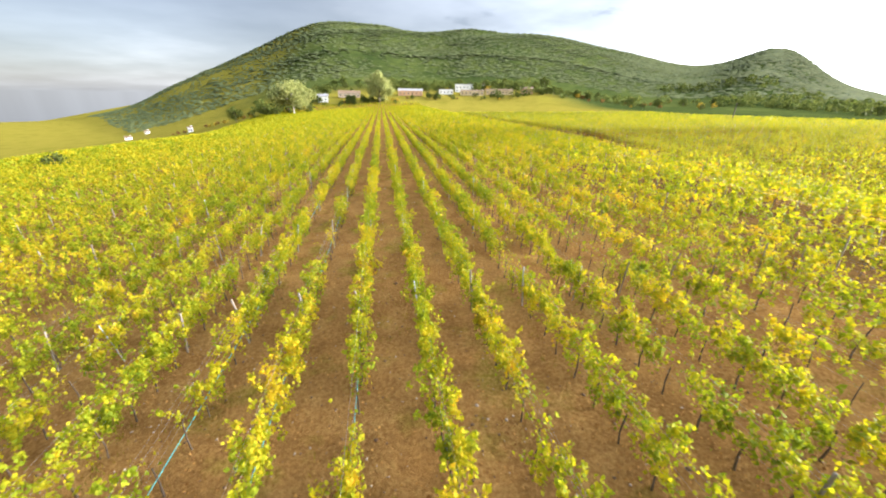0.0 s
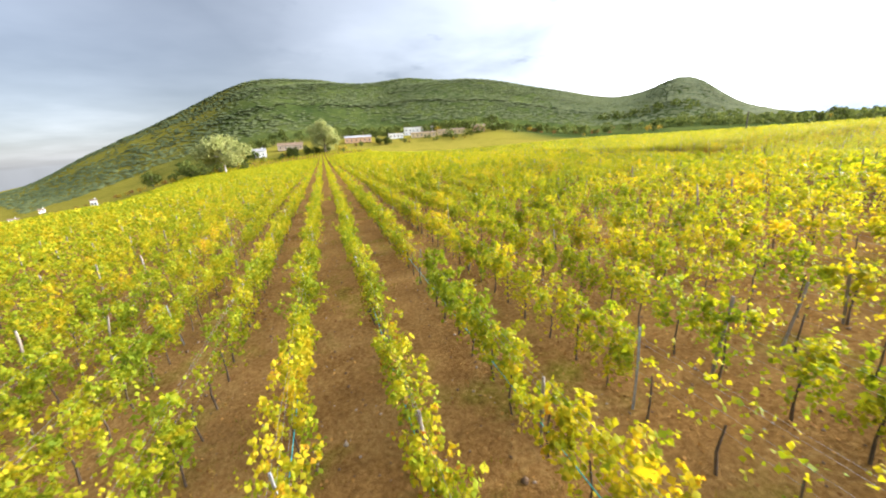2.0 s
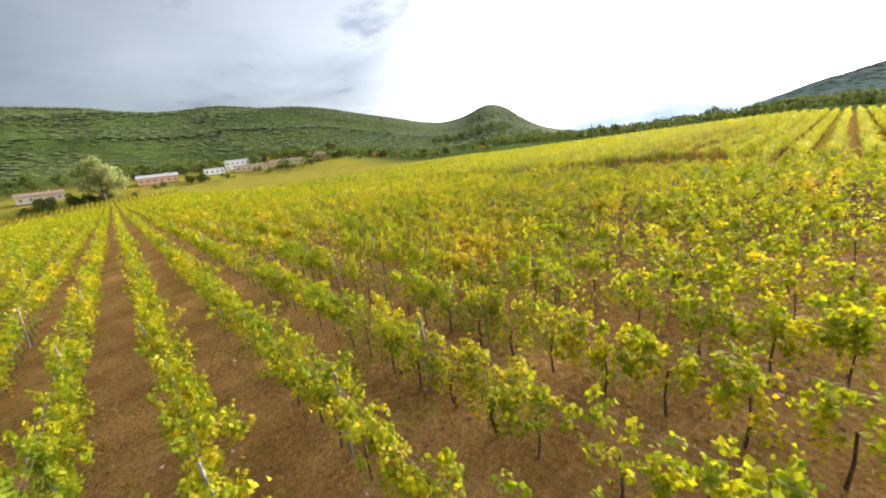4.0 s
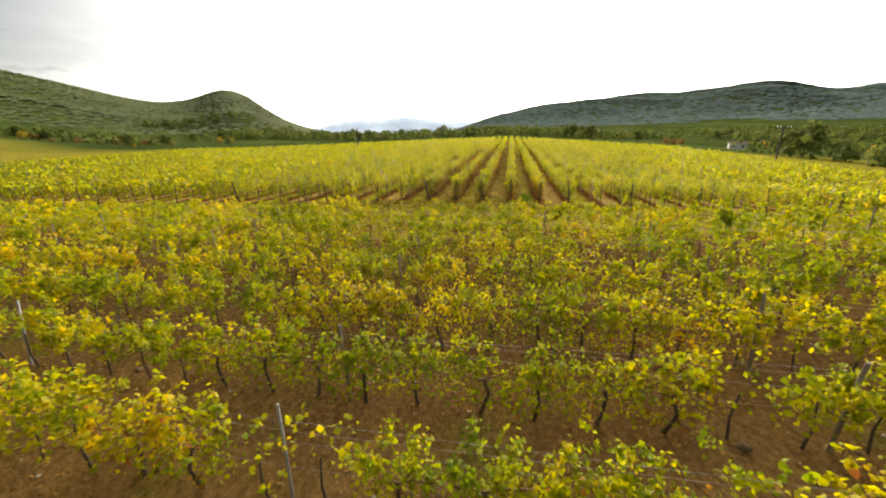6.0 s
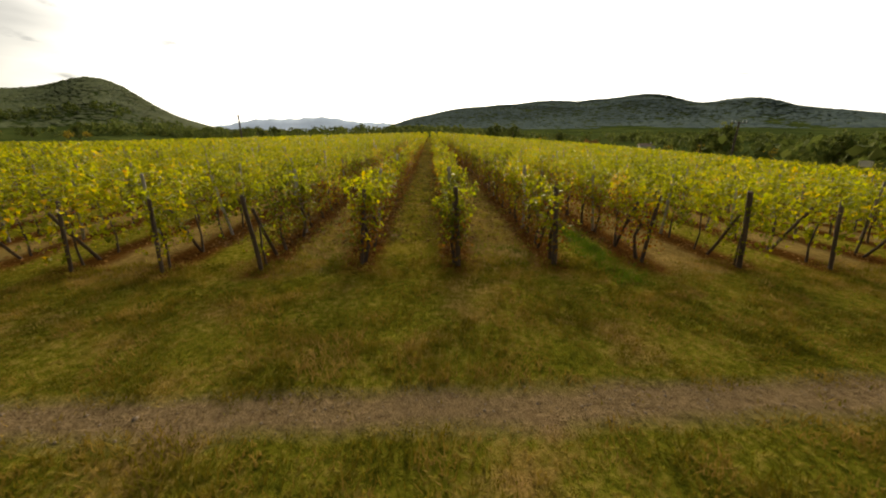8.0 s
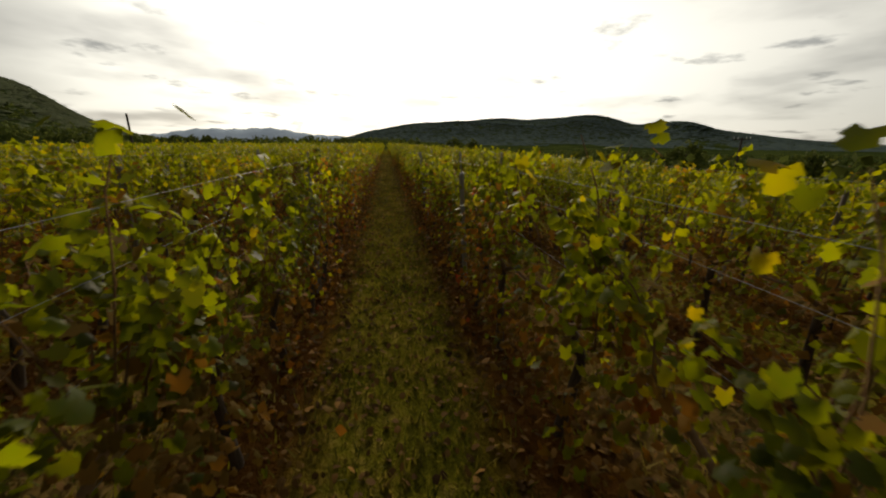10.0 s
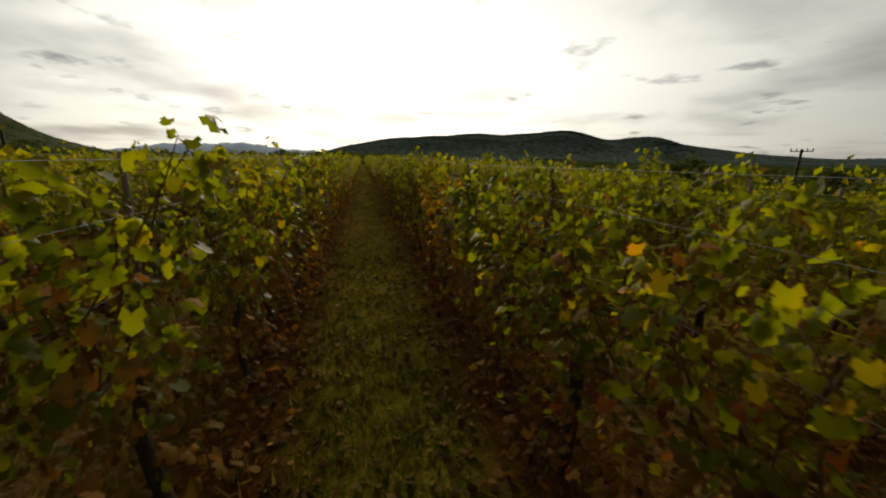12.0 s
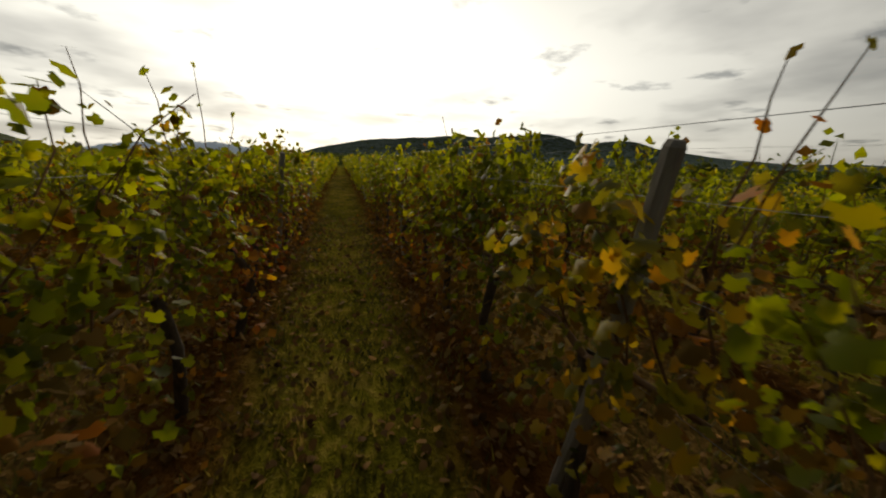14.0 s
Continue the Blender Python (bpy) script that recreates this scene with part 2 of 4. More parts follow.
    number = math_node(tr, "FLOOR", math_node(tr, "DIVIDE", math_node(tr, "SUBTRACT", y, V2_Y0), ROW))
    odd = math_node(tr, "GREATER_THAN", math_node(tr, "FRACT", math_node(tr, "MULTIPLY", number, 0.5)), 0.25)
    straw = ramp(tr, math_node(tr, "ADD", math_node(tr, "MULTIPLY", n_fine, 0.6), math_node(tr, "MULTIPLY", n_mid, 0.4)),
                 [(0.34, (0.15, 0.10, 0.03)), (0.5, (0.31, 0.215, 0.07)), (0.66, (0.44, 0.32, 0.12))])
    turf = mix(tr, math_node(tr, "MULTIPLY", odd, 0.9), mix(tr, 1.0, grass, (1.25, 1.35, 1.15), "MULTIPLY"), straw)
    # soil colour darkened for shade under the vines, and for litter deeper in
    shaded_soil = mix(tr, 1.0, soil, (0.50, 0.38, 0.27), "MULTIPLY")
    turf = mix(tr, math_node(tr, "MULTIPLY", step(x, V2_EDGE + 9.0, 9.0, 2.0), math_node(tr, "ADD", math_node(tr, "MULTIPLY", odd, 0.35), 0.12)), turf, shaded_soil)
    col2 = mix(tr, math_node(tr, "MULTIPLY", alley, 0.75), shaded_soil, turf)
    # headland and track between the two
    head = mix(tr, math_node(tr, "MULTIPLY", math_node(tr, "SUBTRACT", n_mid, 0.55), 5.0, True), grass, soil)
    ruts = math_node(tr, "MAXIMUM", between(x, ROAD_A - 0.27, ROAD_A + 0.27, 0.3, 0.36), between(x, ROAD_B - 0.28, ROAD_B + 0.28, 0.3, 0.36))
    head = mix(tr, math_node(tr, "MULTIPLY", ruts, 0.85), head, gravel)
    inside = both(between(y, -60.0, 332.0), between(x, -92.0, V1_EDGE + 1.0))
    inside = math_node(tr, "MAXIMUM", inside, both(between(y, 8.0, 200.0), between(x, V1_EDGE, 152.0)))
    col = mix(tr, step(x, V1_EDGE + 0.8), col1, head)
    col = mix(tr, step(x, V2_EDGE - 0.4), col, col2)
    col = mix(tr, inside, field, col)
    rad = node(tr, "ShaderNodeVectorMath", {0: pos}, operation="LENGTH").outputs["Value"]
    col = mix(tr, step(x, 165.0, 40.0, 15.0), col, wood)
    col = mix(tr, both(step(rad, 440.0, 90.0, 60.0), step(x, -150.0, 60.0, 30.0)), col, wood)
    tr.links.new(col, p.inputs["Base Color"])
    hgt = math_node(tr, "ADD", math_node(tr, "MULTIPLY", n_fine, 0.7), math_node(tr, "MULTIPLY", n_grit, 0.3))
    bump(tr, p, hgt, 1.0, 0.14)
    return m


GROUND = ground_material()
WOODS = tree_leaf_material("woods", (0.066, 0.090, 0.038), (0.110, 0.130, 0.050), 0.007, 0.15)

# base colour raised and blued to paint haze over the far ridges
HAZED_WOODS = tree_leaf_material("hazed_woods", (0.068, 0.098, 0.096), (0.112, 0.148, 0.130), 0.006, 0.1, 0.0)

# ---- terrain ----
# ridges as (bearing, height), each range at one distance and depth
NORTH_RIDGE = [(-28, 22), (-24, 24), (-20, 45), (-16, 56), (-12, 82), (-8, 93), (-4, 86), (0, 90), (4, 80), (8, 78), (12, 86), (16, 81),
               (20, 80), (24, 76), (28, 71), (32, 60), (36, 52), (40, 42), (44, 36), (47.5, 32), (51, 66), (54.5, 22), (59, 16)]
EAST_RIDGE = [(86, 40), (90, 44), (94, 62), (98, 62), (102, 72), (106, 71), (110, 73), (114, 68), (118, 76), (121.5, 84), (126, 48), (130, 82),
              (134, 38), (138, 36), (142, 22), (146, 18), (152, 26), (160, 30)]
RANGES = [(NORTH_RIDGE, 1000.0, 4.2, 430.0), (EAST_RIDGE, 1900.0, 4.2, 620.0), ([(200, 80), (260, 30)], 2600.0, 30.0, 800.0)]
CENTRE = (20.0, 60.0)


def lie(x, y):
    """Height of the ground, for numbers or arrays."""
    x, y = np.asarray(x, float), np.asarray(y, float)
    dx, dy = x - CENTRE[0], y - CENTRE[1]
    r = np.hypot(dx, dy)
    az = np.degrees(np.arctan2(dx, dy))
    # the first vineyard lies on a rounded shoulder, steeper to the west
    xc = np.clip(x, -400, 200)
    z = 0.039 * (xc - 14.0 * (np.logaddexp((xc - 12.0) / 14.0, (12.0 - xc) / 14.0) - np.logaddexp(12.0 / 14.0, -12.0 / 14.0)))
    z = z - 0.007 * np.clip(y - 20.0, -60, 200)
    z = z + 0.04 * np.sin(x * 0.21 + 1.0) * np.sin(y * 0.17) * np.clip(r / 30, 0, 1)
    # the second one climbs gently eastward and falls away to the south
    tilt = 0.0096 * np.clip(x - 34.0, 0, 140) + 0.007 * np.clip(y - 68.0, 0, 200) - 0.02 * np.clip(y - 72.0, 0, 90) - 0.085 * np.clip(65.5 - y, 0, 130)
    z = z + tilt * np.clip((x - 30.0) / 18, 0, 1)
    z = z * np.clip((900 - r) / 600, 0, 1)
    # the foot of the hill, where the village stands
    rise = np.clip((r - 250.0) / 75.0, 0, 1)
    z = z + 12.0 * rise * rise * (3.0 - 2.0 * rise) * np.clip((az + 26.0) / 9.0, 0, 1) * np.clip((38.0 - az) / 14.0, 0, 1) * np.clip((850.0 - r) / 350.0, 0, 1)
    # the open valley to the west
    z = z - 0.05 * np.clip(r - 90, 0, 5000) * np.clip((-24.0 - az) / 14.0, 0, 1) * np.clip((az + 150.0) / 40.0, 0, 1)
    for ridge, d, w, depth in RANGES:
        for b, h in ridge:
            da = (az - b + 180) % 360 - 180
            z = z + h * np.exp(-(da / w) ** 2) * np.exp(-((r - d) / depth) ** 2) * np.clip((r - 330) / 250, 0, 1)
    rough = np.sin(x * 0.013 + 1.3 * np.sin(y * 0.011)) * np.sin(y * 0.015 + 1.1 * np.sin(x * 0.009 + 2))
    return z + 0.05 * rough * np.clip(z - 10, 0, 120)


def mesh_from(name, verts, faces, mats, smooth=False):
    """A mesh from numpy arrays: verts (n, 3), faces (m, 3 or 4)."""
    me = bpy.data.meshes.new(name)
    k = faces.shape[1]
    me.vertices.add(len(verts))
    me.vertices.foreach_set("co", np.ascontiguousarray(verts, dtype=np.float32).ravel())
    me.loops.add(faces.size)
    me.loops.foreach_set("vertex_index", np.ascontiguousarray(faces, dtype=np.int32).ravel())
    me.polygons.add(len(faces))
    me.polygons.foreach_set("loop_start", np.arange(0, faces.size, k, dtype=np.int32))
    me.polygons.foreach_set("loop_total", np.full(len(faces), k, dtype=np.int32))
    if smooth:
        me.polygons.foreach_set("use_smooth", np.ones(len(faces), dtype=bool))
    me.update()
    me.validate()
    for mt in mats:
        me.materials.append(mt)
    return me


def thing(name, label, category, group="", kind=""):
    return tagged(new(name), label, category, group, kind)


def part_of(name, me, parent, label=""):
    ob = new(name, me)
    ob.parent = parent
    if label:
        ob["label"] = label
    return ob


def build_ground():
    rings = np.concatenate([[0.0], np.geomspace(1.0, 4600, 150)])
    n = 450
    a = np.linspace(0, 2 * math.pi, n, endpoint=False)
    x = (CENTRE[0] + rings[:, None] * np.sin(a)).ravel()
    y = (CENTRE[1] + rings[:, None] * np.cos(a)).ravel()
    verts = np.stack([x, y, lie(x, y)], 1)
    i, j = np.meshgrid(np.arange(len(rings) - 1), np.arange(n), indexing="ij")
    i, j, k = i.ravel(), j.ravel(), (j.ravel() + 1) % n
    faces = np.stack([i * n + k, i * n + j, (i + 1) * n + j, (i + 1) * n + k], 1)
    ob = new("ground", mesh_from("ground", verts, faces, [GROUND], True))
    tagged(ob, "brown tilled soil, grass headland, dirt track and wooded hills", "ground", kind="structure")


build_ground()

# ---- vines ----


def leaf_template(detail):
    """A vine leaf in its own plane, tip along +y, 1 wide; detail 2: five lobes, 1: rhomb with a fold, 0: one quad."""
    if detail == 2:
        r = [(0.0, -0.10), (0.34, -0.36), (0.52, 0.02), (0.40, 0.16), (0.0, 0.66), (-0.40, 0.16), (-0.52, 0.02), (-0.34, -0.36)]
        r[3], r[5] = (0.44, 0.38), (-0.44, 0.38)
        r.insert(3, (0.35, 0.13))
        r.insert(7, (-0.35, 0.13))
        pts = [(0.0, 0.08, 0.06)] + [(px, py, -0.22 * abs(px) - 0.18 * max(py - 0.2, 0)) for px, py in r]
        faces = [(0, 1 + (q + 1) % 10, 1 + q) for q in range(10)]
        return np.array(pts), np.array(faces)
    if detail < 0:
        return np.array([(-0.55, -0.35, 0.0), (0.5, -0.3, -0.1), (0.05, 0.6, 0.0)]), np.array([(0, 2, 1)])
    if detail == 1:
        pts = [(0, -0.25, 0), (0.48, -0.15, -0.1), (0.42, 0.32, -0.1), (0, 0.6, -0.05), (-0.42, 0.32, -0.1), (-0.48, -0.15, -0.1)]
        return np.array(pts), np.array([(0, 3, 1), (1, 3, 2), (0, 5, 3), (5, 4, 3)])
    pts = [(0, -0.45, 0), (0.5, 0.05, -0.12), (0, 0.55, 0), (-0.5, 0.05, -0.12)]
    return np.array(pts), np.array([(0, 2, 1), (0, 3, 2)])


def turns(yaw, pitch, roll):
    """Rotation matrices Rz(yaw) Rx(pitch) Ry(roll), vectorised."""
    cy, sy, cp, sp, cr, sr = np.cos(yaw), np.sin(yaw), np.cos(pitch), np.sin(pitch), np.cos(roll), np.sin(roll)
    z, o = np.zeros_like(cy), np.ones_like(cy)
    rz = np.stack([cy, -sy, z, sy, cy, z, z, z, o], -1).reshape(-1, 3, 3)
    rx = np.stack([o, z, z, z, cp, -sp, z, sp, cp], -1).reshape(-1, 3, 3)
    ry = np.stack([cr, z, sr, z, o, z, -sr, z, cr], -1).reshape(-1, 3, 3)
    return rz @ rx @ ry


def leaves_at(points, outward, size, detail, rng):
    """Leaf blades hung at points, faces turned outward and up, tips drooping."""
    tv, tf = leaf_template(detail)
    n = len(points)
    yaw = np.arctan2(outward[:, 0], -outward[:, 1]) + rng.normal(0, 0.7, n)
    pitch = np.radians(rng.normal(-48, 26, n))
    rot = turns(yaw + math.pi, pitch, rng.normal(0, 0.35, n))
    s = size * rng.uniform(0.5, 1.3, n)
    # each blade curls by its own amount
    shape = np.repeat(tv[None], n, 0)
    shape[:, :, 2] *= rng.uniform(-0.6, 3.2, n)[:, None]
    shape[:, :, 0] *= rng.uniform(0.75, 1.05, n)[:, None]
    v = np.einsum("nij,nkj->nki", rot, shape) * s[:, None, None] + points[:, None, :]
    f = tf[None] + (np.arange(n) * len(tv))[:, None, None]
    return v.reshape(-1, 3), f.reshape(-1, 3)


def tube(points, radii, sides=5):
    """A tapered tube along points."""
    pts = np.asarray(points, float)
    verts, faces = [], []
    for i, (p, r) in enumerate(zip(pts, radii)):
        d = pts[min(i + 1, len(pts) - 1)] - pts[max(i - 1, 0)]
        d = d / (np.linalg.norm(d) + 1e-9)
        u = np.cross(d, (0.31, 0.92, 0.24))
        u /= np.linalg.norm(u) + 1e-9
        w = np.cross(d, u)
        for k in range(sides):
            a = 2 * math.pi * k / sides
            verts.append(p + r * (math.cos(a) * u + math.sin(a) * w))
        if i:
            for k in range(sides):
                a, b = (i - 1) * sides + k, (i - 1) * sides + (k + 1) % sides
                faces.append((a, b, b + sides, a + sides))
    return np.array(verts), np.array(faces)


def joined(pieces):
    vs, fs, base = [], [], 0
    for v, f in pieces:
        vs.append(v)
        fs.append(f + base)
        base += len(v)
    return np.concatenate(vs), np.concatenate(fs)


def vine_skeleton(rng, lush, top, low):
    """One vine along +y: trunk, two arms on the low wire, upright shoots. Returns tubes and leaf points."""
    bend = rng.uniform(-0.17, 0.17, 2)
    trunk = [(0, 0, -0.05), (bend[0] * 0.6, bend[1] * 0.6, 0.25), (bend[0], bend[1], 0.5), (0, bend[1] * 0.4, 0.78)]
    arms, shoots, pts, outs = [], [], [], []
    for s in (-1, 1):
        arms.append([(0, 0, 0.76), (rng.normal(0, 0.03), s * 0.22, 0.85), (0, s * 0.52, 0.84)])
    for k in range(int(rng.integers(7, 10))):
        y0 = rng.uniform(-0.52, 0.52)
        h = top - 0.84 + rng.normal(0, 0.12)
        lean, side = rng.normal(0, 0.16), rng.choice((-1, 1))
        spread = rng.uniform(0.04, 0.40)
        path = [np.array([side * spread * q ** 1.2, y0 + lean * q, 0.84 + h * q - 0.35 * max(q - 0.75, 0) * h * (spread > 0.2)])
                for q in (0, 0.25, 0.5, 0.75, 1.0)]
        for pp in path[1:]:
            pp[:2] += rng.normal(0, 0.028, 2)
        shoots.append(path)
        n = int(lush * rng.uniform(0.7, 1.3))
        knots = rng.uniform(0.0, 1.0, 7) ** 0.85
        knots[0] = 0.97
        pick = rng.integers(0, 7, n)
        q = np.clip(knots[pick] + rng.normal(0, 0.035, n), 0, 1.03)
        base = np.array([[np.interp(t, (0, 0.25, 0.5, 0.75, 1.0), [pp[c] for pp in path]) for c in range(3)] for t in q])
        a = rng.uniform(0, 2 * math.pi, 7)[pick] + rng.normal(0, 0.7, n)
        reach = (rng.uniform(0.02, 0.21, 7)[pick] + rng.uniform(-0.02, 0.07, n)) * (1.15 - 0.5 * q)
        off = np.stack([np.cos(a) * reach, np.sin(a) * reach, rng.normal(-0.03, 0.05, n)], 1)
        pts.append(base + off)
        outs.append(np.stack([np.cos(a), np.sin(a)], 1))
    # a few long shoots that stand clear of the rest, nearly bare
    for k in range(int(rng.integers(0, 2))):
        y0, side = rng.uniform(-0.5, 0.5), rng.uniform(-0.12, 0.12)
        h = top - 0.84 + rng.uniform(0.08, 0.36)
        bend = rng.normal(0, 0.28)
        sway = rng.normal(0, 0.22)
        path = [np.array([side * (1 + q) + sway * q ** 2.5, y0 + bend * q * q, 0.84 + h * (q - 0.12 * q ** 4)]) for q in (0, 0.25, 0.5, 0.75, 1.0)]
        shoots.append(path)
        q = rng.uniform(0.4, 1.0, 7)
        base = np.array([[np.interp(t, (0, 0.25, 0.5, 0.75, 1.0), [pp[c] for pp in path]) for c in range(3)] for t in q])
        a = rng.uniform(0, 2 * math.pi, 7)
        pts.append(base + np.stack([np.cos(a) * 0.05, np.sin(a) * 0.05, np.zeros(7)], 1))
        outs.append(np.stack([np.cos(a), np.sin(a)], 1))
    # low hanging laterals under the arms
    n = int(lush * low)
    a = rng.uniform(0, 2 * math.pi, n)
    fan = rng.uniform(0.08, 0.34, n)
    pts.append(np.stack([np.cos(a) * fan, rng.uniform(-0.58, 0.58, n), rng.uniform(max(0.9 - 0.24 * low, 0.28), 0.98, n)], 1))
    outs.append(np.stack([np.cos(a), np.sin(a)], 1))
    return trunk, arms, shoots, np.concatenate(pts), np.concatenate(outs)


def vine_meshes(seed, lush, top, leaf_mat, detail, size, low, dried, bare_canes=()):
    rng = np.random.default_rng(seed)
    trunk, arms, shoots, pts, outs = vine_skeleton(rng, lush, top, low)
    for (x0, y0), (x1, y1, z1) in bare_canes:
        shoots.append([np.array([x0 + (x1 - x0) * q ** 1.4 + rng.normal(0, 0.012), y0 + (y1 - y0) * q ** 1.4, 1.2 + (z1 - 1.2) * q]) for q in (0, 0.3, 0.55, 0.8, 1.0)])
        ends = np.array([shoots[-1][4], shoots[-1][3] * 0.6 + shoots[-1][2] * 0.4])
        pts, outs = np.concatenate([pts, ends]), np.concatenate([outs, rng.normal(0, 1, (2, 2))])
    wood = joined([tube(trunk, (0.042, 0.036, 0.031, 0.036), 6)])
    canes = joined([tube(a, (0.02, 0.015, 0.01), 5) for a in arms] + [tube(s, (0.006, 0.0055, 0.0045, 0.0035, 0.002), 3) for s in shoots])
    lv = leaves_at(pts, outs, size, detail, rng)
    foliage = mesh_from("foliage", *lv, [leaf_mat, RUSTY])
    # the lowest leaves have dried first; their dark browns also paint in shade
    dry = rng.uniform(0, 1, len(pts)) < np.interp(pts[:, 2], (0.55, 1.3), (dried, 0.05))
    foliage.polygons.foreach_set("material_index", np.repeat(dry.astype(np.int32), len(lv[1]) // len(pts)))
    return mesh_from("trunk", *wood, [BARK], True), mesh_from("cane", *canes, [CANE], True), foliage


def vine_thing(meshes, label, group):
    ob = thing("grapevine", label, "grapevine", group)
    for name, me in zip(("trunk", "cane", "foliage"), meshes):
        piece = part_of(name, me, ob)
        if name != "trunk":
            piece["kind"] = "stuff"
    return ob


def scatter_vines(name, label, places, along_x, n_leaf, size, detail, leaf_mat, top, seed, trunks, hem):
    """Rows of vines as one body: places (n, 3) with a lushness column."""
    rng = np.random.default_rng(seed)
    n = len(places)
    count = np.maximum((n_leaf * places[:, 3]).astype(int), 0)
    idx = np.repeat(np.arange(n), count)
    m = len(idx)
    # leaves gather along the shoots of each vine
    shoots = 11
    pick = rng.integers(0, shoots, m)
    mid_l = rng.uniform(-0.55, 0.55, (n, shoots))[idx, pick]
    mid_w = rng.normal(0, 0.19 if along_x else 0.185, (n, shoots))[idx, pick]
    tip = (top + np.clip(rng.normal(0, 0.17 if along_x else 0.2, (n, shoots)) + rng.normal(0, 0.06 if along_x else 0.11, (n, 1)), -0.5, 0.3))[idx, pick]
    bend = rng.normal(0, 0.18, (n, shoots))[idx, pick]
    # ... in tufts
    tufts = 5
    pick = pick * tufts + rng.integers(0, tufts, m)
    u = np.clip(rng.uniform(0, 1, (n, shoots * tufts))[idx, pick] + rng.normal(0, 0.06, m), 0, 1)
    low = np.where(rng.uniform(0, 1, m) < 0.14, 0.2, hem)
    h = low + (tip - low) * u ** (0.75 if along_x else 0.6) + rng.normal(0, 0.04, m)
    w = mid_w * (0.6 + 0.8 * u) + rng.normal(0, 0.09, (n, shoots * tufts))[idx, pick] + rng.normal(0, 0.045, m)
    l = mid_l + bend * u + rng.normal(0, 0.08, (n, shoots * tufts))[idx, pick] + rng.normal(0, 0.045, m)
    x, y = (l, w) if along_x else (w, l)
    pts = np.stack([places[idx, 0] + x, places[idx, 1] + y, places[idx, 2] + h], 1)
    a = rng.uniform(0, 2 * math.pi, m)
    out = np.stack([np.cos(a), np.sin(a)], 1)
    v, f = leaves_at(pts, out, size, detail, rng)
    ob = new(name, mesh_from(name, v, f, [leaf_mat]))
    tagged(ob, label, "vines", kind="stuff")
    if trunks:
        tv, tf = tube([(0, 0, -0.05), (0.04, 0.03, 0.4), (0, 0, 0.9)], (0.029, 0.021, 0.017), 4)
        yaw = rng.uniform(0, 6.28, n)
        rot = turns(yaw, np.zeros(n), np.zeros(n))
        tvv = np.einsum("nij,kj->nki", rot, tv) + places[:, None, :3]
        tff = tf[None] + (np.arange(n) * len(tv))[:, None, None]
        part_of("trunks", mesh_from("trunks", tvv.reshape(-1, 3), tff.reshape(-1, 4), [BARK]), ob)["kind"] = "stuff"
    return ob


# the camera's line over the vineyards, as a few straight stretches of the plan
FLIGHT = [(0, 0), (-3, 24), (-2, 44), (2, 57), (10, 63), (18, 66), (32, 68), (50, 68.5), (82, 68.5)]


def off_flight(x, y):
    best = np.full(np.shape(x), 1e9)
    for (ax, ay), (bx, by) in zip(FLIGHT, FLIGHT[1:]):
        dx, dy = bx - ax, by - ay
        q = np.clip(((x - ax) * dx + (y - ay) * dy) / (dx * dx + dy * dy), 0, 1)
        best = np.minimum(best, np.hypot(x - ax - q * dx, y - ay - q * dy))
    return best


# stretches of the first vineyard's rows where vines are missing
MISSING = [(-4.5, 5.6, 7.4), (-4.5, 23.2, 26.2), (-2.5, 15.4, 18.6), (-2.5, 19.4, 22.2), (-2.5, 25.4, 31.0), (-0.5, 5.4, 7.9),
           (-0.5, 42.4, 45.2), (1.5, 49.5, 51.5), (-6.5, 33.0, 36.5)]


def vineyard(rows, span, along_x, step, seed, bare):
    """Places of all vines: x, y, z, lushness; gaps where vines are missing."""
    rng = np.random.default_rng(seed)
    out = []
    for r in rows:
        t = np.arange(span[0], span[1], step) + rng.uniform(0, 0.3)
        t = t + rng.normal(0, 0.05, len(t))
        r_ = np.full(len(t), r) + rng.normal(0, 0.03, len(t))
        x, y = (t, r_) if along_x else (r_, t)
        lush = np.clip(rng.normal(1.0, 0.22, len(t)), 0.35, 1.5)
        gap = np.sin(t * 0.31 + r * 1.7) + np.sin(t * 0.83 + r * 2.9) + rng.normal(0, 0.5, len(t))
        lush = np.where(gap > bare, 0.12, lush)
        for row, a, b in MISSING:
            if not along_x and abs(r - row) < 0.2:
                lush = np.where((t > a) & (t < b), 0.02, lush)
        out.append(np.stack([x, y, lie(x, y), lush], 1))
    return np.concatenate(out)


V1_ROWS = [V1_X0 + ROW * k for k in range(-44, 17)]
V2_ROWS = [V2_Y0 + ROW * k for k in range(-27, 66)]
V1_ROWS = [r + 0.6 * min(max((r - 12.0) / 16.0, 0.0), 1.0) for r in V1_ROWS if r <= V1_EDGE]
V1 = vineyard(V1_ROWS, (-14, 332), False, 1.05, 3, 1.5)
V2 = vineyard(V2_ROWS, (V2_EDGE + 0.1, 150), True, 1.05, 5, 1.9)


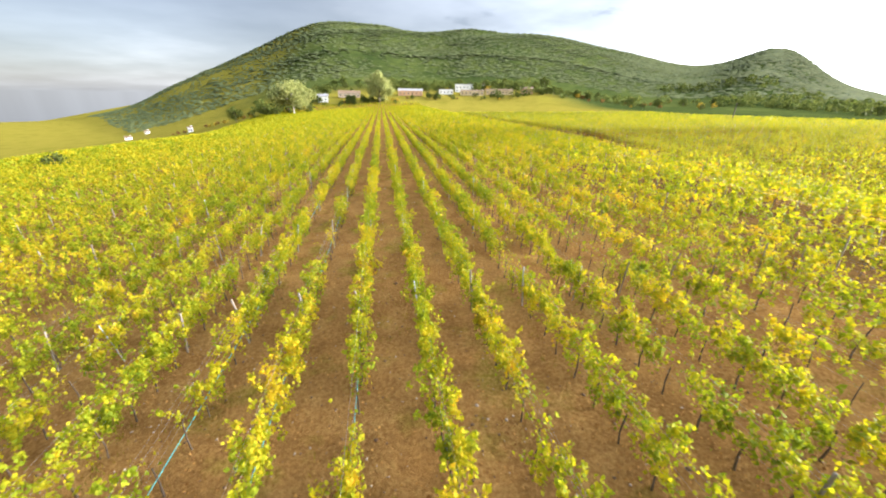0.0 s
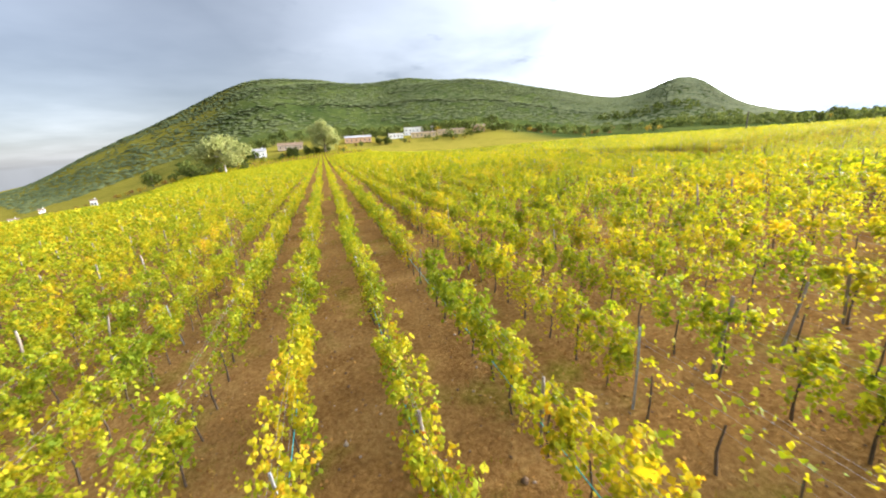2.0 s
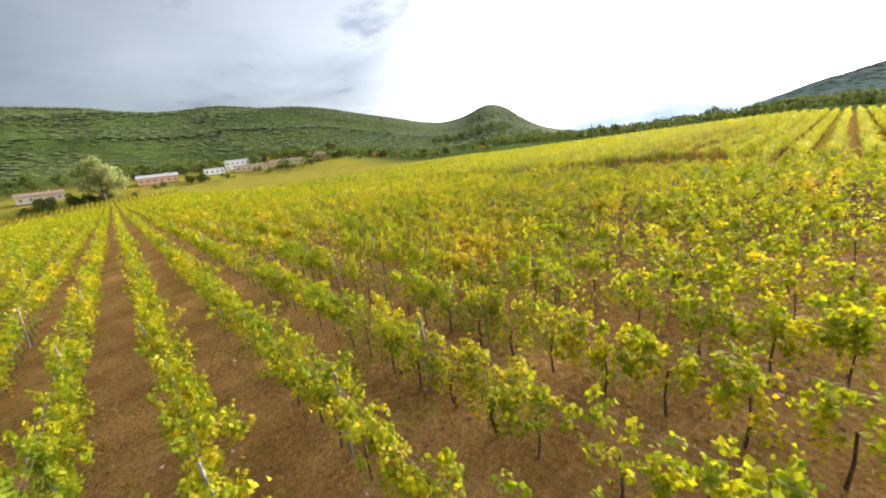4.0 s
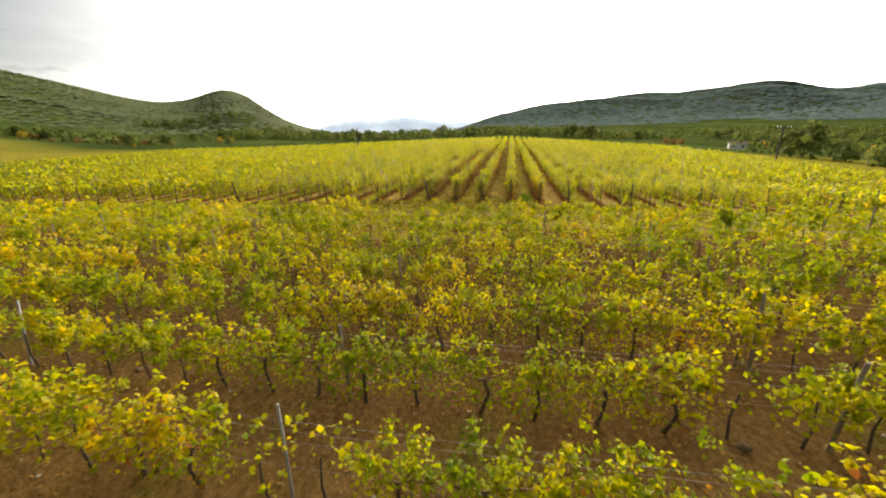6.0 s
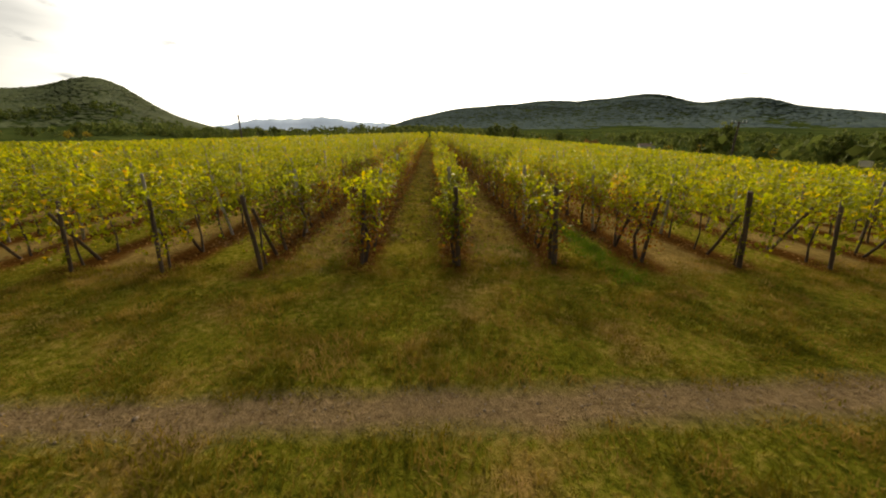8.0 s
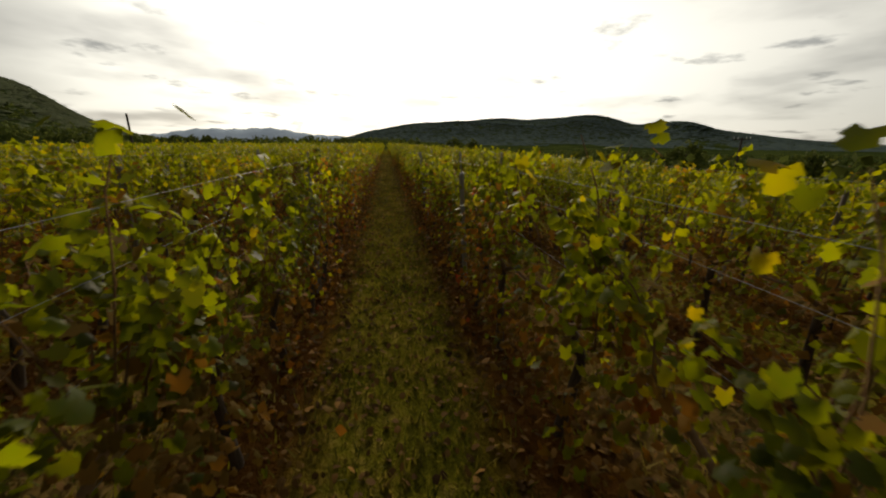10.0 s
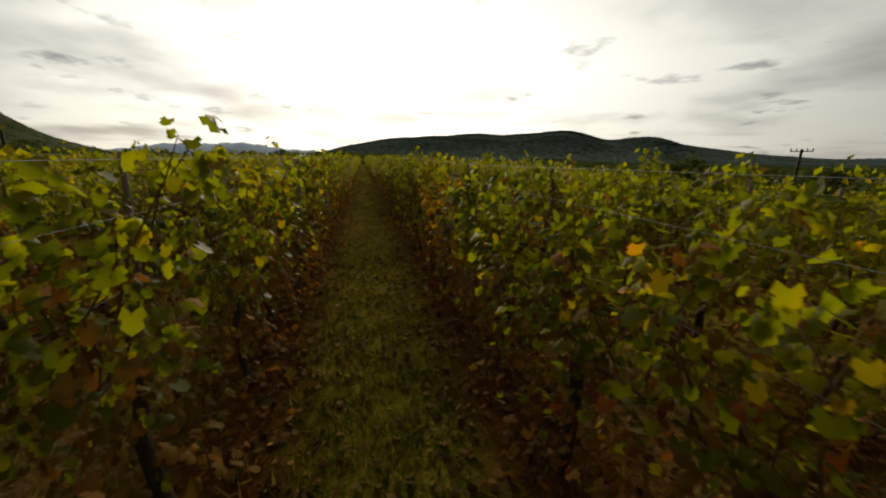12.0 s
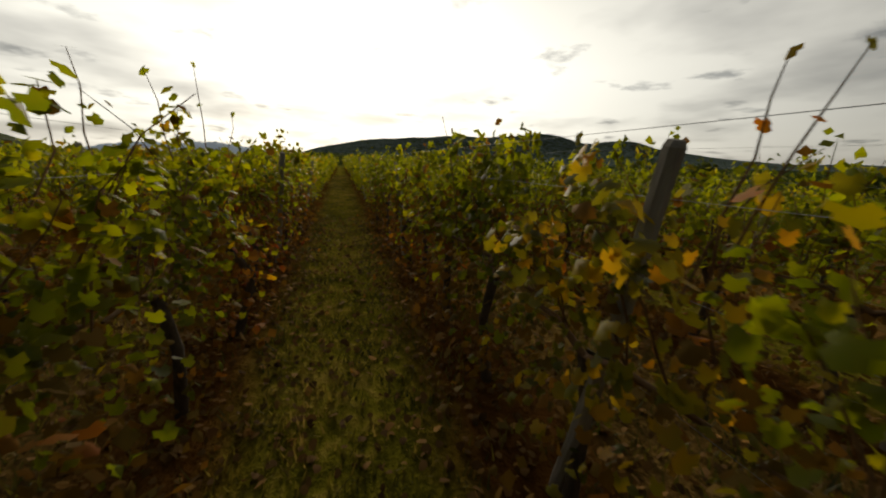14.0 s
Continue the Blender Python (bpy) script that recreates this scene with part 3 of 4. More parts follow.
def plant(places, along_x, leaf_mat, top, seed, fine_n, near_n, lush, size, low, hem, label, group, pick=None, odd_ones=()):
    """The nearest vines as things of their own, with finely cut leaves first; the rest as rows."""
    d = off_flight(places[:, 0], places[:, 1])
    if pick is not None:
        d = d + np.where(pick(places), 0.0, 4.0)
    d = d + np.where(places[:, 3] < 0.2, 50.0, 0.0)
    order = np.argsort(d)
    near, rest = order[:near_n], order[near_n:]
    kinds = [vine_thing(vine_meshes(seed + k, lush, top, leaf_mat, 2 if k < 7 else (0 if along_x else 1), size if k < 7 else size * 1.15, low, 0.8 if along_x else 0.15), label, group) for k in range(12)]
    rng = np.random.default_rng(seed)
    used = set()
    taken = set()
    for n, (ox, oy, mat, say, canes) in enumerate(odd_ones):
        i = int(near[np.argmin(np.hypot(places[near, 0] - ox, places[near, 1] - oy))])
        taken.add(i)
        vx, vy = places[i, :2]
        local = [((vy - ay, ax - vx), (vy - by, bx - vx, bz)) for (ax, ay), (bx, by, bz) in canes]
        ob = vine_thing(vine_meshes(seed + 40 + n, int(lush * 0.7), top - 0.2, mat, 2, size, low, 0.3, local), say, group)
        ob.matrix_basis = pose(places[i, 0], places[i, 1], places[i, 2], 0, 0, -90)
    for rank, i in enumerate(near):
        if int(i) in taken:
            continue
        k = int(rng.integers(0, 7)) if rank < fine_n else int(rng.integers(7, 12))
        x, y, z, lush_here = places[i]
        turn = (-90 if along_x else 0) + 180 * int(rng.integers(0, 2)) + rng.normal(0, 4)
        s = 0.55 + 0.45 * min(lush_here, 1.15)
        m = pose(x, y, z, 0, 0, turn)
        if k in used:
            ob = copy_thing(kinds[k], m)
        else:
            ob = kinds[k]
            ob.matrix_basis = m
            used.add(k)
        ob.scale = (s * rng.uniform(0.9, 1.12), 1, (0.85 + 0.15 * s) * rng.uniform(0.93, 1.07))
    dr = off_flight(places[rest, 0], places[rest, 1])
    tag = "rows of autumn grapevines with yellow-green leaves"
    near_rows = ((0, 7, 560, 0.075, 0, True), (7, 22, 370, 0.1, -1, True)) if along_x else ((0, 11, 560, 0.099, 0, True), (11, 22, 260, 0.134, -1, True))
    for lo, hi, count, wide, det, trunks in (*near_rows, (22, 60, 62, 0.25, -1, False), (60, 999, 18, 0.46, -1, False)):
        some = rest[(dr >= lo) & (dr < hi)]
        scatter_vines("vine_rows", tag, places[some], along_x, count, wide, det, leaf_mat, top, seed + 50 + lo, trunks, hem)


plant(V1, False, LEAF, 1.52, 100, 40, 140, 62, 0.072, 3.4, 0.5, "autumn grapevine with yellow-green leaves on bare soil",
      "vines of the first vineyard", lambda p: p[:, 0] > 14)
plant(V2, True, LEAF2, 1.6, 300, 74, 185, 66, 0.064, 3.8, 0.30, "autumn grapevine with green, yellow and rusty leaves", "vines of the second vineyard", None,
      [(52.2, 67.5, CRIMSON, "grapevine with crimson and green autumn leaves", ()),
       (76.9, 67.5, ORANGE, "grapevine with orange leaves and long bare canes", (((76.6, 67.4), (76.62, 67.2, 1.88)), ((76.55, 67.4), (76.55, 67.0, 1.9)))),
       (66.4, 67.5, ORANGE, "grapevine with orange and yellow autumn leaves", ()),
       (78.6, 69.5, LEAF2, "grapevine with long bare canes above its leaves", (((77.8, 69.5), (77.9, 69.6, 2.0)), ((79.2, 69.5), (79.45, 69.6, 2.3)), ((79.8, 69.5), (80.1, 69.5, 2.0)), ((78.6, 69.5), (78.5, 69.55, 2.05)))),
       (75.4, 69.5, LEAF2, "grapevine with a long leafy shoot above the wires", (((75.2, 69.5), (75.3, 69.5, 2.02)), ((75.6, 69.5), (75.9, 69.55, 1.98)))),
       (55.9, 69.5, ORANGE, "grapevine with orange and yellow autumn leaves", ())])

# ---- posts and wires ----
def stake_mesh(name, mat, height, radius, sides, seed):
    """A weathered post: slightly tapered, crooked, with a chamfered head."""
    rng = np.random.default_rng(seed)
    n = 7
    zs = np.linspace(-0.25, height, n)
    off = np.cumsum(rng.normal(0, 0.006, (n, 2)), 0)
    verts, faces = [], []
    for i, z in enumerate(zs):
        r = radius * (1.05 - 0.12 * i / n)
        for k in range(sides):
            a = 2 * math.pi * (k + 0.5) / sides
            rr = r * (1.0 + rng.normal(0, 0.05))
            verts.append((off[i, 0] + rr * math.cos(a), off[i, 1] + rr * math.sin(a), z))
        if i:
            for k in range(sides):
                p, q = (i - 1) * sides + k, (i - 1) * sides + (k + 1) % sides
                faces.append((p, q, q + sides, p + sides))
    bm = bmesh.new()
    vs = [bm.verts.new(v) for v in verts]
    for f in faces:
        bm.faces.new([vs[i] for i in f])
    for k in range(sides):
        a = 2 * math.pi * (k + 0.5) / sides
        verts.append((off[-1, 0] + radius * 0.7 * math.cos(a), off[-1, 1] + radius * 0.7 * math.sin(a), height + 0.02))
    top = [bm.verts.new(v) for v in verts[-sides:]]
    for k in range(sides):
        bm.faces.new((vs[(n - 1) * sides + k], vs[(n - 1) * sides + (k + 1) % sides], top[(k + 1) % sides], top[k]))
    bm.faces.new(top)
    me = bpy.data.meshes.new(name)
    bm.to_mesh(me)
    bm.free()
    me.materials.append(mat)
    return me


def row_posts(rows, span, along_x, step, seed):
    rng = np.random.default_rng(seed)
    out = []
    for r in rows:
        t = np.arange(span[0], span[1], step)
        t[1:] += rng.uniform(-0.06, 0.06, len(t) - 1)
        rr = np.full(len(t), r) + rng.normal(0, 0.02, len(t))
        out.append(np.stack([t, rr] if along_x else [rr, t], 1))
    return np.concatenate(out)


def set_posts(places, along_x, meshes, label, group, near_n, seed, lean):
    rng = np.random.default_rng(seed)
    d = off_flight(places[:, 0], places[:, 1])
    order = np.argsort(d)
    first = {}
    for i in order[:near_n]:
        k = int(rng.integers(0, len(meshes)))
        x, y = places[i]
        a, b = rng.normal(0, lean), rng.normal(0, lean)
        m = pose(x, y, float(lie(x, y)), a, b, rng.uniform(0, 360))
        if k not in first:
            first[k] = tagged(new("trellis_post", meshes[k]), label, "post", group)
            first[k].matrix_basis = m
        else:
            ob = copy_thing(first[k], m)
    far = order[near_n:]
    if not len(far):
        return
    v, f = tube([(0, 0, -0.1), (0, 0, 0.9), (0.0, 0, 1.72)], (0.04, 0.037, 0.035), 4)
    n = len(far)
    rot = turns(rng.uniform(0, 6.28, n), np.radians(rng.normal(0, lean, n)), np.zeros(n))
    xy = places[far]
    base = np.stack([xy[:, 0], xy[:, 1], lie(xy[:, 0], xy[:, 1])], 1)
    vv = np.einsum("nij,kj->nki", rot, v) + base[:, None, :]
    ff = f[None] + (np.arange(n) * len(v))[:, None, None]
    ob = new("trellis_posts_far", mesh_from("trellis_posts_far", vv.reshape(-1, 3), ff.reshape(-1, 4), [POST_WOOD]))
    tagged(ob, "weathered grey trellis posts along the vine rows", "posts", kind="stuff")


P1 = row_posts([r for r in V1_ROWS if r > -30], (-13.4, 150), False, 8.2, 21)
P1 = P1[~((P1[:, 0] > 28) & (np.abs(P1[:, 1] - 67) < 4.5))]
P2 = row_posts([r for r in V2_ROWS if r > 30], (42.67, 150), True, 4.87, 22)
P2 = P2[np.hypot(P2[:, 0] - 76.76, P2[:, 1] - 67.5) > 0.3]
ENDS = np.array([(V2_EDGE + 0.15 * math.sin(r * 2.1), r) for r in V2_ROWS if r > 30])
WOODS_POSTS = [stake_mesh("post", POST_PALE if k != 1 else POST_WOOD, 1.52 + 0.06 * k, 0.031 + 0.003 * k, 8, 40 + k) for k in range(4)]
END_POSTS = [stake_mesh("post", POST_DARK, 1.46 + 0.08 * k, 0.038 + 0.006 * k, 8, 45 + k) for k in range(3)]
BRACES = [stake_mesh("post", POST_DARK, 1.3 + 0.1 * k, 0.030 + 0.005 * k, 7, 55 + k) for k in range(2)]
METAL_POSTS = [stake_mesh("post", POST_METAL, 1.6, 0.024, 4, 50), stake_mesh("post", POST_WOOD, 1.5, 0.029, 7, 51),
               stake_mesh("post", POST_WOOD, 1.7, 0.034, 7, 52)]
set_posts(P1, False, METAL_POSTS, "thin grey leaning trellis post in the vine row", "posts of the first vineyard", 140, 31, 5.0)
set_posts(P2, True, WOODS_POSTS, "weathered grey wooden trellis post in the vine row", "posts of the second vineyard", 110, 32, 4.0)
set_posts(ENDS, True, END_POSTS, "dark weathered wooden end post of a vine row", "posts of the second vineyard", len(ENDS), 33, 5.0)

ob = tagged(new("trellis_post", WOODS_POSTS[2]), "weathered grey wooden post leaning in the vine row", "post", "posts of the second vineyard")
ob.matrix_basis = pose(77.04, 67.5, float(lie(77.04, 67.5)), 0, -12.4, 0)

# slanting braces inside the row ends of the second vineyard
for k, r in enumerate(r for r in V2_ROWS if 56 < r < 84):
    bx = V2_EDGE + 1.05 + 0.25 * math.sin(r * 1.3)
    ob = tagged(new("brace_post", BRACES[k % 2]), "dark wooden brace slanting towards the end post of a vine row", "post", "braces of the row ends")
    ob.matrix_basis = pose(bx, r + 0.04, float(lie(bx, r)), 0, -27 - 4 * math.sin(r * 3.1), 0)

# leaning posts at the east side of the first vineyard
for px, py, a, b, k in ((32.1, 68.95, -15, 3, 1), (32.1, 64.75, 6, -4, 2), (30.1, 69.0, -12, 4, 0), (30.1, 64.2, 8, 3, 1)):
    ob = tagged(new("trellis_post", METAL_POSTS[k]), "grey trellis post leaning far over in the vine row", "post", "posts of the first vineyard")
    ob.matrix_basis = pose(px, py, float(lie(px, py)), a, b, 0)


def row_wires(rows, span, along_x, heights, label, hose=False):
    rng = np.random.default_rng(61)
    for r in rows:
        ob = thing("trellis_wire", label, "wire", "wires of the vine rows")
        for h in heights:
            t = np.arange(span[0], span[1] + 0.1, 5.0)
            rr = r + rng.normal(0, 0.02, len(t)) + rng.choice((-0.03, 0.03))
            x, y = (t, rr) if along_x else (rr, t)
            z = lie(x, y) + h + rng.normal(0, 0.02, len(t))
            v, f = tube(np.stack([x, y, z], 1), [0.002 if not along_x else 0.0012] * len(t), 3)
            part_of("strand", mesh_from("strand", v, f, [WIRE]), ob)
        if hose:
            z = lie(x, y) + 0.55 + rng.normal(0, 0.03, len(t))
            v, f = tube(np.stack([x, y, z], 1), [0.010] * len(t), 5)
            part_of("hose", mesh_from("hose", v, f, [TUBE]), ob, "blue-green irrigation hose")


row_wires([r for r in V1_ROWS if -5 < r < 0], (-12, 110), False, (0.78, 1.1, 1.36, 1.5), "galvanised trellis wires along a vine row", True)
row_wires([r for r in V1_ROWS if -12 < r < 33 and not -5 < r < 0], (-12, 110), False, (0.78, 1.1, 1.36, 1.5), "galvanised trellis wires along a vine row")
row_wires([r for r in V2_ROWS if 48 < r < 90], (V2_EDGE, 130), True, (0.8, 1.15, 1.45, 1.68), "galvanised trellis wires along a vine row")

# ---- ground cover ----
def grass_material(name, stops, share=0.4, gloss=0.05):
    """Grass blades: green and straw-coloured in tussocks, a little by blade."""
    m, tr, p = material(name, 0.8 - gloss * 0.7, 0.0, gloss)
    geo = node(tr, "ShaderNodeNewGeometry")
    wide = noise_node(tr, geo.outputs["Position"], 0.22, 2.0)
    patch = noise_node(tr, geo.outputs["Position"], 1.9, 4.0, 0.62)
    fac = math_node(tr, "ADD", math_node(tr, "MULTIPLY", geo.outputs["Random Per Island"], 0.30),
                    math_node(tr, "MULTIPLY", math_node(tr, "SUBTRACT", patch, 0.5), 2.4))
    fac = math_node(tr, "ADD", fac, math_node(tr, "MULTIPLY", wide, 0.7), True)
    col = ramp(tr, fac, stops)
    tr.links.new(col, p.inputs["Base Color"])
    thin = node(tr, "ShaderNodeBsdfTranslucent", {0: col})
    both = node(tr, "ShaderNodeMixShader", {0: share, 1: p.outputs[0], 2: thin.outputs[0]})
    tr.links.new(both.outputs[0], tr.nodes["Material Output"].inputs[0])
    return m


GRASS = grass_material("grass_blades", [(0.1, (0.10, 0.095, 0.007)), (0.38, (0.19, 0.155, 0.013)), (0.62, (0.30, 0.205, 0.033)), (0.92, (0.42, 0.275, 0.075))])
# one alley grass in two tones: deep in darkened for shade, greener at mouths
ALLEY_SHADE_GRASS = grass_material("alley_shade_blades", [(0.1, (0.050, 0.056, 0.006)), (0.45, (0.115, 0.098, 0.011)), (0.75, (0.25, 0.185, 0.028)), (1.0, (0.37, 0.255, 0.06))], 0.6, 0.4)
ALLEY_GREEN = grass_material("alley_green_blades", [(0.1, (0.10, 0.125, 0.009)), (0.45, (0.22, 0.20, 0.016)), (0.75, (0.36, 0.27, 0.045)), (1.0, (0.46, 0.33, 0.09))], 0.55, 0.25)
LITTER = tree_leaf_material("fallen_leaves", (0.13, 0.055, 0.018), (0.46, 0.25, 0.07), 2.0, 0.2)
STONE = plain_material("field_stone", (0.24, 0.18, 0.13), (0.40, 0.33, 0.26), 12, 0.9)
GRAVEL = plain_material("track_gravel", (0.17, 0.125, 0.08), (0.30, 0.235, 0.165), 12, 0.95)
CLOD = plain_material("soil_clod", (0.085, 0.048, 0.024), (0.20, 0.13, 0.075), 10, 0.96)


def tufts(name, label, x, y, height, spread, blades, seed, mat):
    rng = np.random.default_rng(seed)
    n = len(x)
    idx = np.repeat(np.arange(n), blades)
    m = len(idx)
    a = rng.uniform(0, 2 * math.pi, m)
    h = height[idx] * rng.uniform(0.5, 1.1, m)
    bx = x[idx] + rng.normal(0, spread, m)
    by = y[idx] + rng.normal(0, spread, m)
    lean = rng.uniform(0.2, 1.2, m) * h
    w = rng.uniform(0.004, 0.009, m) * (1 + 4 * h)
    base = np.stack([bx, by, lie(bx, by) - 0.01], 1)
    side = np.stack([-np.sin(a) * w, np.cos(a) * w, np.zeros(m)], 1)
    tip = base + np.stack([np.cos(a) * lean, np.sin(a) * lean, h], 1)
    v = np.stack([base - side, base + side, tip], 1).reshape(-1, 3)
    f = np.arange(m * 3).reshape(-1, 3)
    ob = new(name, mesh_from(name, v, f, [mat]))
    return tagged(ob, label, "grass", kind="stuff")


def near_points(n, box, seed, keep):
    rng = np.random.default_rng(seed)
    x, y = rng.uniform(box[0], box[1], n), rng.uniform(box[2], box[3], n)
    k = keep(x, y, rng)
    return x[k], y[k], rng


def off_track(x, y, rng):
    return (np.abs(x - ROAD_A) > 0.27) & (np.abs(x - ROAD_B) > 0.28) | (rng.uniform(0, 1, len(x)) < 0.06)


def in_alley(x, y, rng):
    d = np.abs((y - V2_Y0 + ROW / 2) % ROW - ROW / 2)
    return (d > 0.38) | (rng.uniform(0, 1, len(x)) < 0.2)


gx, gy, grng = near_points(25000, (32.2, 40.4, 54, 84), 71, off_track)
tufts("headland_grass", "short green and straw-coloured grass beside the track", gx, gy, grng.uniform(0.03, 0.085, len(gx)) * (1.2 + 0.7 * np.sin(gx * 2.3 + 2 * np.sin(gy * 1.1)) * np.sin(gy * 1.9 + 2 * np.sin(gx * 0.8))), 0.08, 11, 72, GRASS)
gx, gy, grng = near_points(29000, (39.6, 112, 65.6, 71.5), 73, in_alley)
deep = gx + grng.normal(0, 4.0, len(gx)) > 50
high = grng.uniform(0.04, 0.115, len(gx))
tufts("alley_grass", "short grass between the vine rows, coloured dark for their shade", gx[deep], gy[deep], high[deep], 0.07, 9, 74, ALLEY_SHADE_GRASS)
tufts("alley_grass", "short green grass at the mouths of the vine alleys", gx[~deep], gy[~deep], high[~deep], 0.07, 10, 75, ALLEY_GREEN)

FRESH = grass_material("fresh_grass_blades", [(0.1, (0.065, 0.13, 0.009)), (0.5, (0.12, 0.20, 0.012)), (0.9, (0.22, 0.24, 0.025))])
frng = np.random.default_rng(89)
fx = frng.uniform(38.9, 43.3, 420)
fy = 64.35 + 0.12 * (fx - 40.0) * (fx < 40.0) + frng.normal(0, 0.17, len(fx))
tufts("fresh_grass", "strip of fresh bright green grass between vine rows", fx, fy, frng.uniform(0.05, 0.13, len(fx)), 0.07, 10, 90, FRESH)


def weedy(x, y, rng):
    return np.sin(x * 1.1 + 2.0 * np.sin(y * 0.23)) + np.sin(y * 0.61 + x * 0.3) + rng.normal(0, 0.4, len(x)) > np.where(x > 24, 0.15, np.where(x > 18, 0.7, 0.85))


gx, gy, grng = near_points(24000, (-10, 32.5, 0, 80), 75, weedy)
tufts("weeds", "weeds and grass on the tilled soil", gx, gy, grng.uniform(0.06, 0.22, len(gx)), 0.07, 5, 76, GRASS)

# low growth under the rows of the second vineyard
urng = np.random.default_rng(85)
ux = 45.5 + 40.5 * urng.uniform(0, 1, 22000) ** 0.9
uy = V2_Y0 + ROW * urng.integers(-3, 5, len(ux)) + urng.normal(0, 0.24, len(ux))
upts = np.stack([ux, uy, lie(ux, uy) + np.abs(urng.normal(0, 0.27, len(ux)))], 1)
uang = urng.uniform(0, 6.28, len(ux))
uv, uf = leaves_at(upts, np.stack([np.cos(uang), np.sin(uang)], 1), 0.075, 0, urng)
tagged(new("undergrowth", mesh_from("undergrowth", uv, uf, [RUSTY])), "weeds and trailing leaves under the vine rows", "weeds", kind="stuff")


def scatter_flat(name, label, category, x, y, size, seed, mat, detail=1):
    rng = np.random.default_rng(seed)
    n = len(x)
    pts = np.stack([x, y, lie(x, y) + 0.025], 1)
    tv, tf = leaf_template(detail)
    rot = turns(rng.uniform(0, 6.28, n), rng.normal(0, 0.5, n), rng.normal(0, 0.5, n))
    v = np.einsum("nij,kj->nki", rot, tv) * (size * rng.uniform(0.6, 1.2, n))[:, None, None] + pts[:, None, :]
    f = tf[None] + (np.arange(n) * len(tv))[:, None, None]
    ob = new(name, mesh_from(name, v.reshape(-1, 3), f.reshape(-1, 3), [mat]))
    return tagged(ob, label, category, kind="stuff")


def under_rows(x, y, rng):
    d = np.where(x < 32, np.abs((x - V1_X0 + 1) % ROW - 1), np.abs((y - V2_Y0 + 1) % ROW - 1))
    ok = (x < 32.3) | (x > 40)
    return ok & (rng.uniform(0, 1, len(x)) < np.exp(-(d / 0.55) ** 2) + 0.12) & (off_flight(x, y) < 12)


gx, gy, grng = near_points(210000, (-8, 86, 0, 80), 77, under_rows)
scatter_flat("fallen_leaves", "dry yellow and brown vine leaves on the ground", "leaves", gx, gy, 0.062, 78, LITTER, 1)
DARK_LITTER = tree_leaf_material("rotting_leaves", (0.05, 0.028, 0.012), (0.24, 0.13, 0.04), 2.0, 0.15)
gx, gy, grng = near_points(60000, (41.5, 86, 63.5, 73.5), 87, lambda x, y, r: r.uniform(0, 1, len(x)) < np.exp(-(((y - V2_Y0 + 1) % ROW - 1) / 0.6) ** 2) + 0.5)
scatter_flat("leaf_litter", "dark brown leaf litter beneath the vine rows", "leaves", gx, gy, 0.055, 88, DARK_LITTER, 1)


def lumps(name, label, category, x, y, size, seed, mat):
    rng = np.random.default_rng(seed)
    n = len(x)
    tv = np.array([(1, 0, 0), (0, 1, 0), (-1, 0, 0), (0, -1, 0), (0, 0, 0.8), (0, 0, -0.5)], float)
    tf = np.array([(0, 1, 4), (1, 2, 4), (2, 3, 4), (3, 0, 4), (1, 0, 5), (2, 1, 5), (3, 2, 5), (0, 3, 5)])
    rot = turns(rng.uniform(0, 6.28, n), rng.normal(0, 0.3, n), rng.normal(0, 0.3, n))
    shp = tv[None] * rng.uniform(0.6, 1.3, (n, 6, 1))
    v = np.einsum("nij,nkj->nki", rot, shp) * (size * rng.lognormal(0, 0.45, n))[:, None, None]
    v = v + np.stack([x, y, lie(x, y)], 1)[:, None, :]
    f = tf[None] + (np.arange(n) * 6)[:, None, None]
    ob = new(name, mesh_from(name, v.reshape(-1, 3), f.reshape(-1, 3), [mat]))
    return tagged(ob, label, category, kind="stuff")


def near_flight(x, y, rng):
    return (off_flight(x, y) < 11) & (x < 31.8)


gx, gy, grng = near_points(12000, (-12, 32, -2, 80), 79, near_flight)
lumps("soil_clods", "crumbly brown clods of tilled soil", "soil", gx, gy, 0.028, 80, CLOD)
gx, gy, grng = near_points(4500, (-12, 32, -2, 80), 81, near_flight)
lumps("field_stones", "small pale stones lying on the soil", "stones", gx, gy, 0.028, 82, STONE)
gx, gy, grng = near_points(7000, (33.3, 36.4, 54, 84), 83, lambda x, y, r: (np.abs(x - ROAD_A) < 0.32) | (np.abs(x - ROAD_B) < 0.33))
lumps("track_gravel", "pale gravel pressed into the wheel tracks", "gravel", gx, gy, 0.010, 84, GRAVEL)

# ---- woods on the hills ----
def crown_template():
    """A low round crown: an apex over an uneven ring."""
    v = [(0, 0, 1.0)] + [(math.cos(q * 1.0472), math.sin(q * 1.0472), 0.1) for q in range(6)]
    return np.array(v), np.array([(0, 1 + q, 1 + (q + 1) % 6) for q in range(6)])


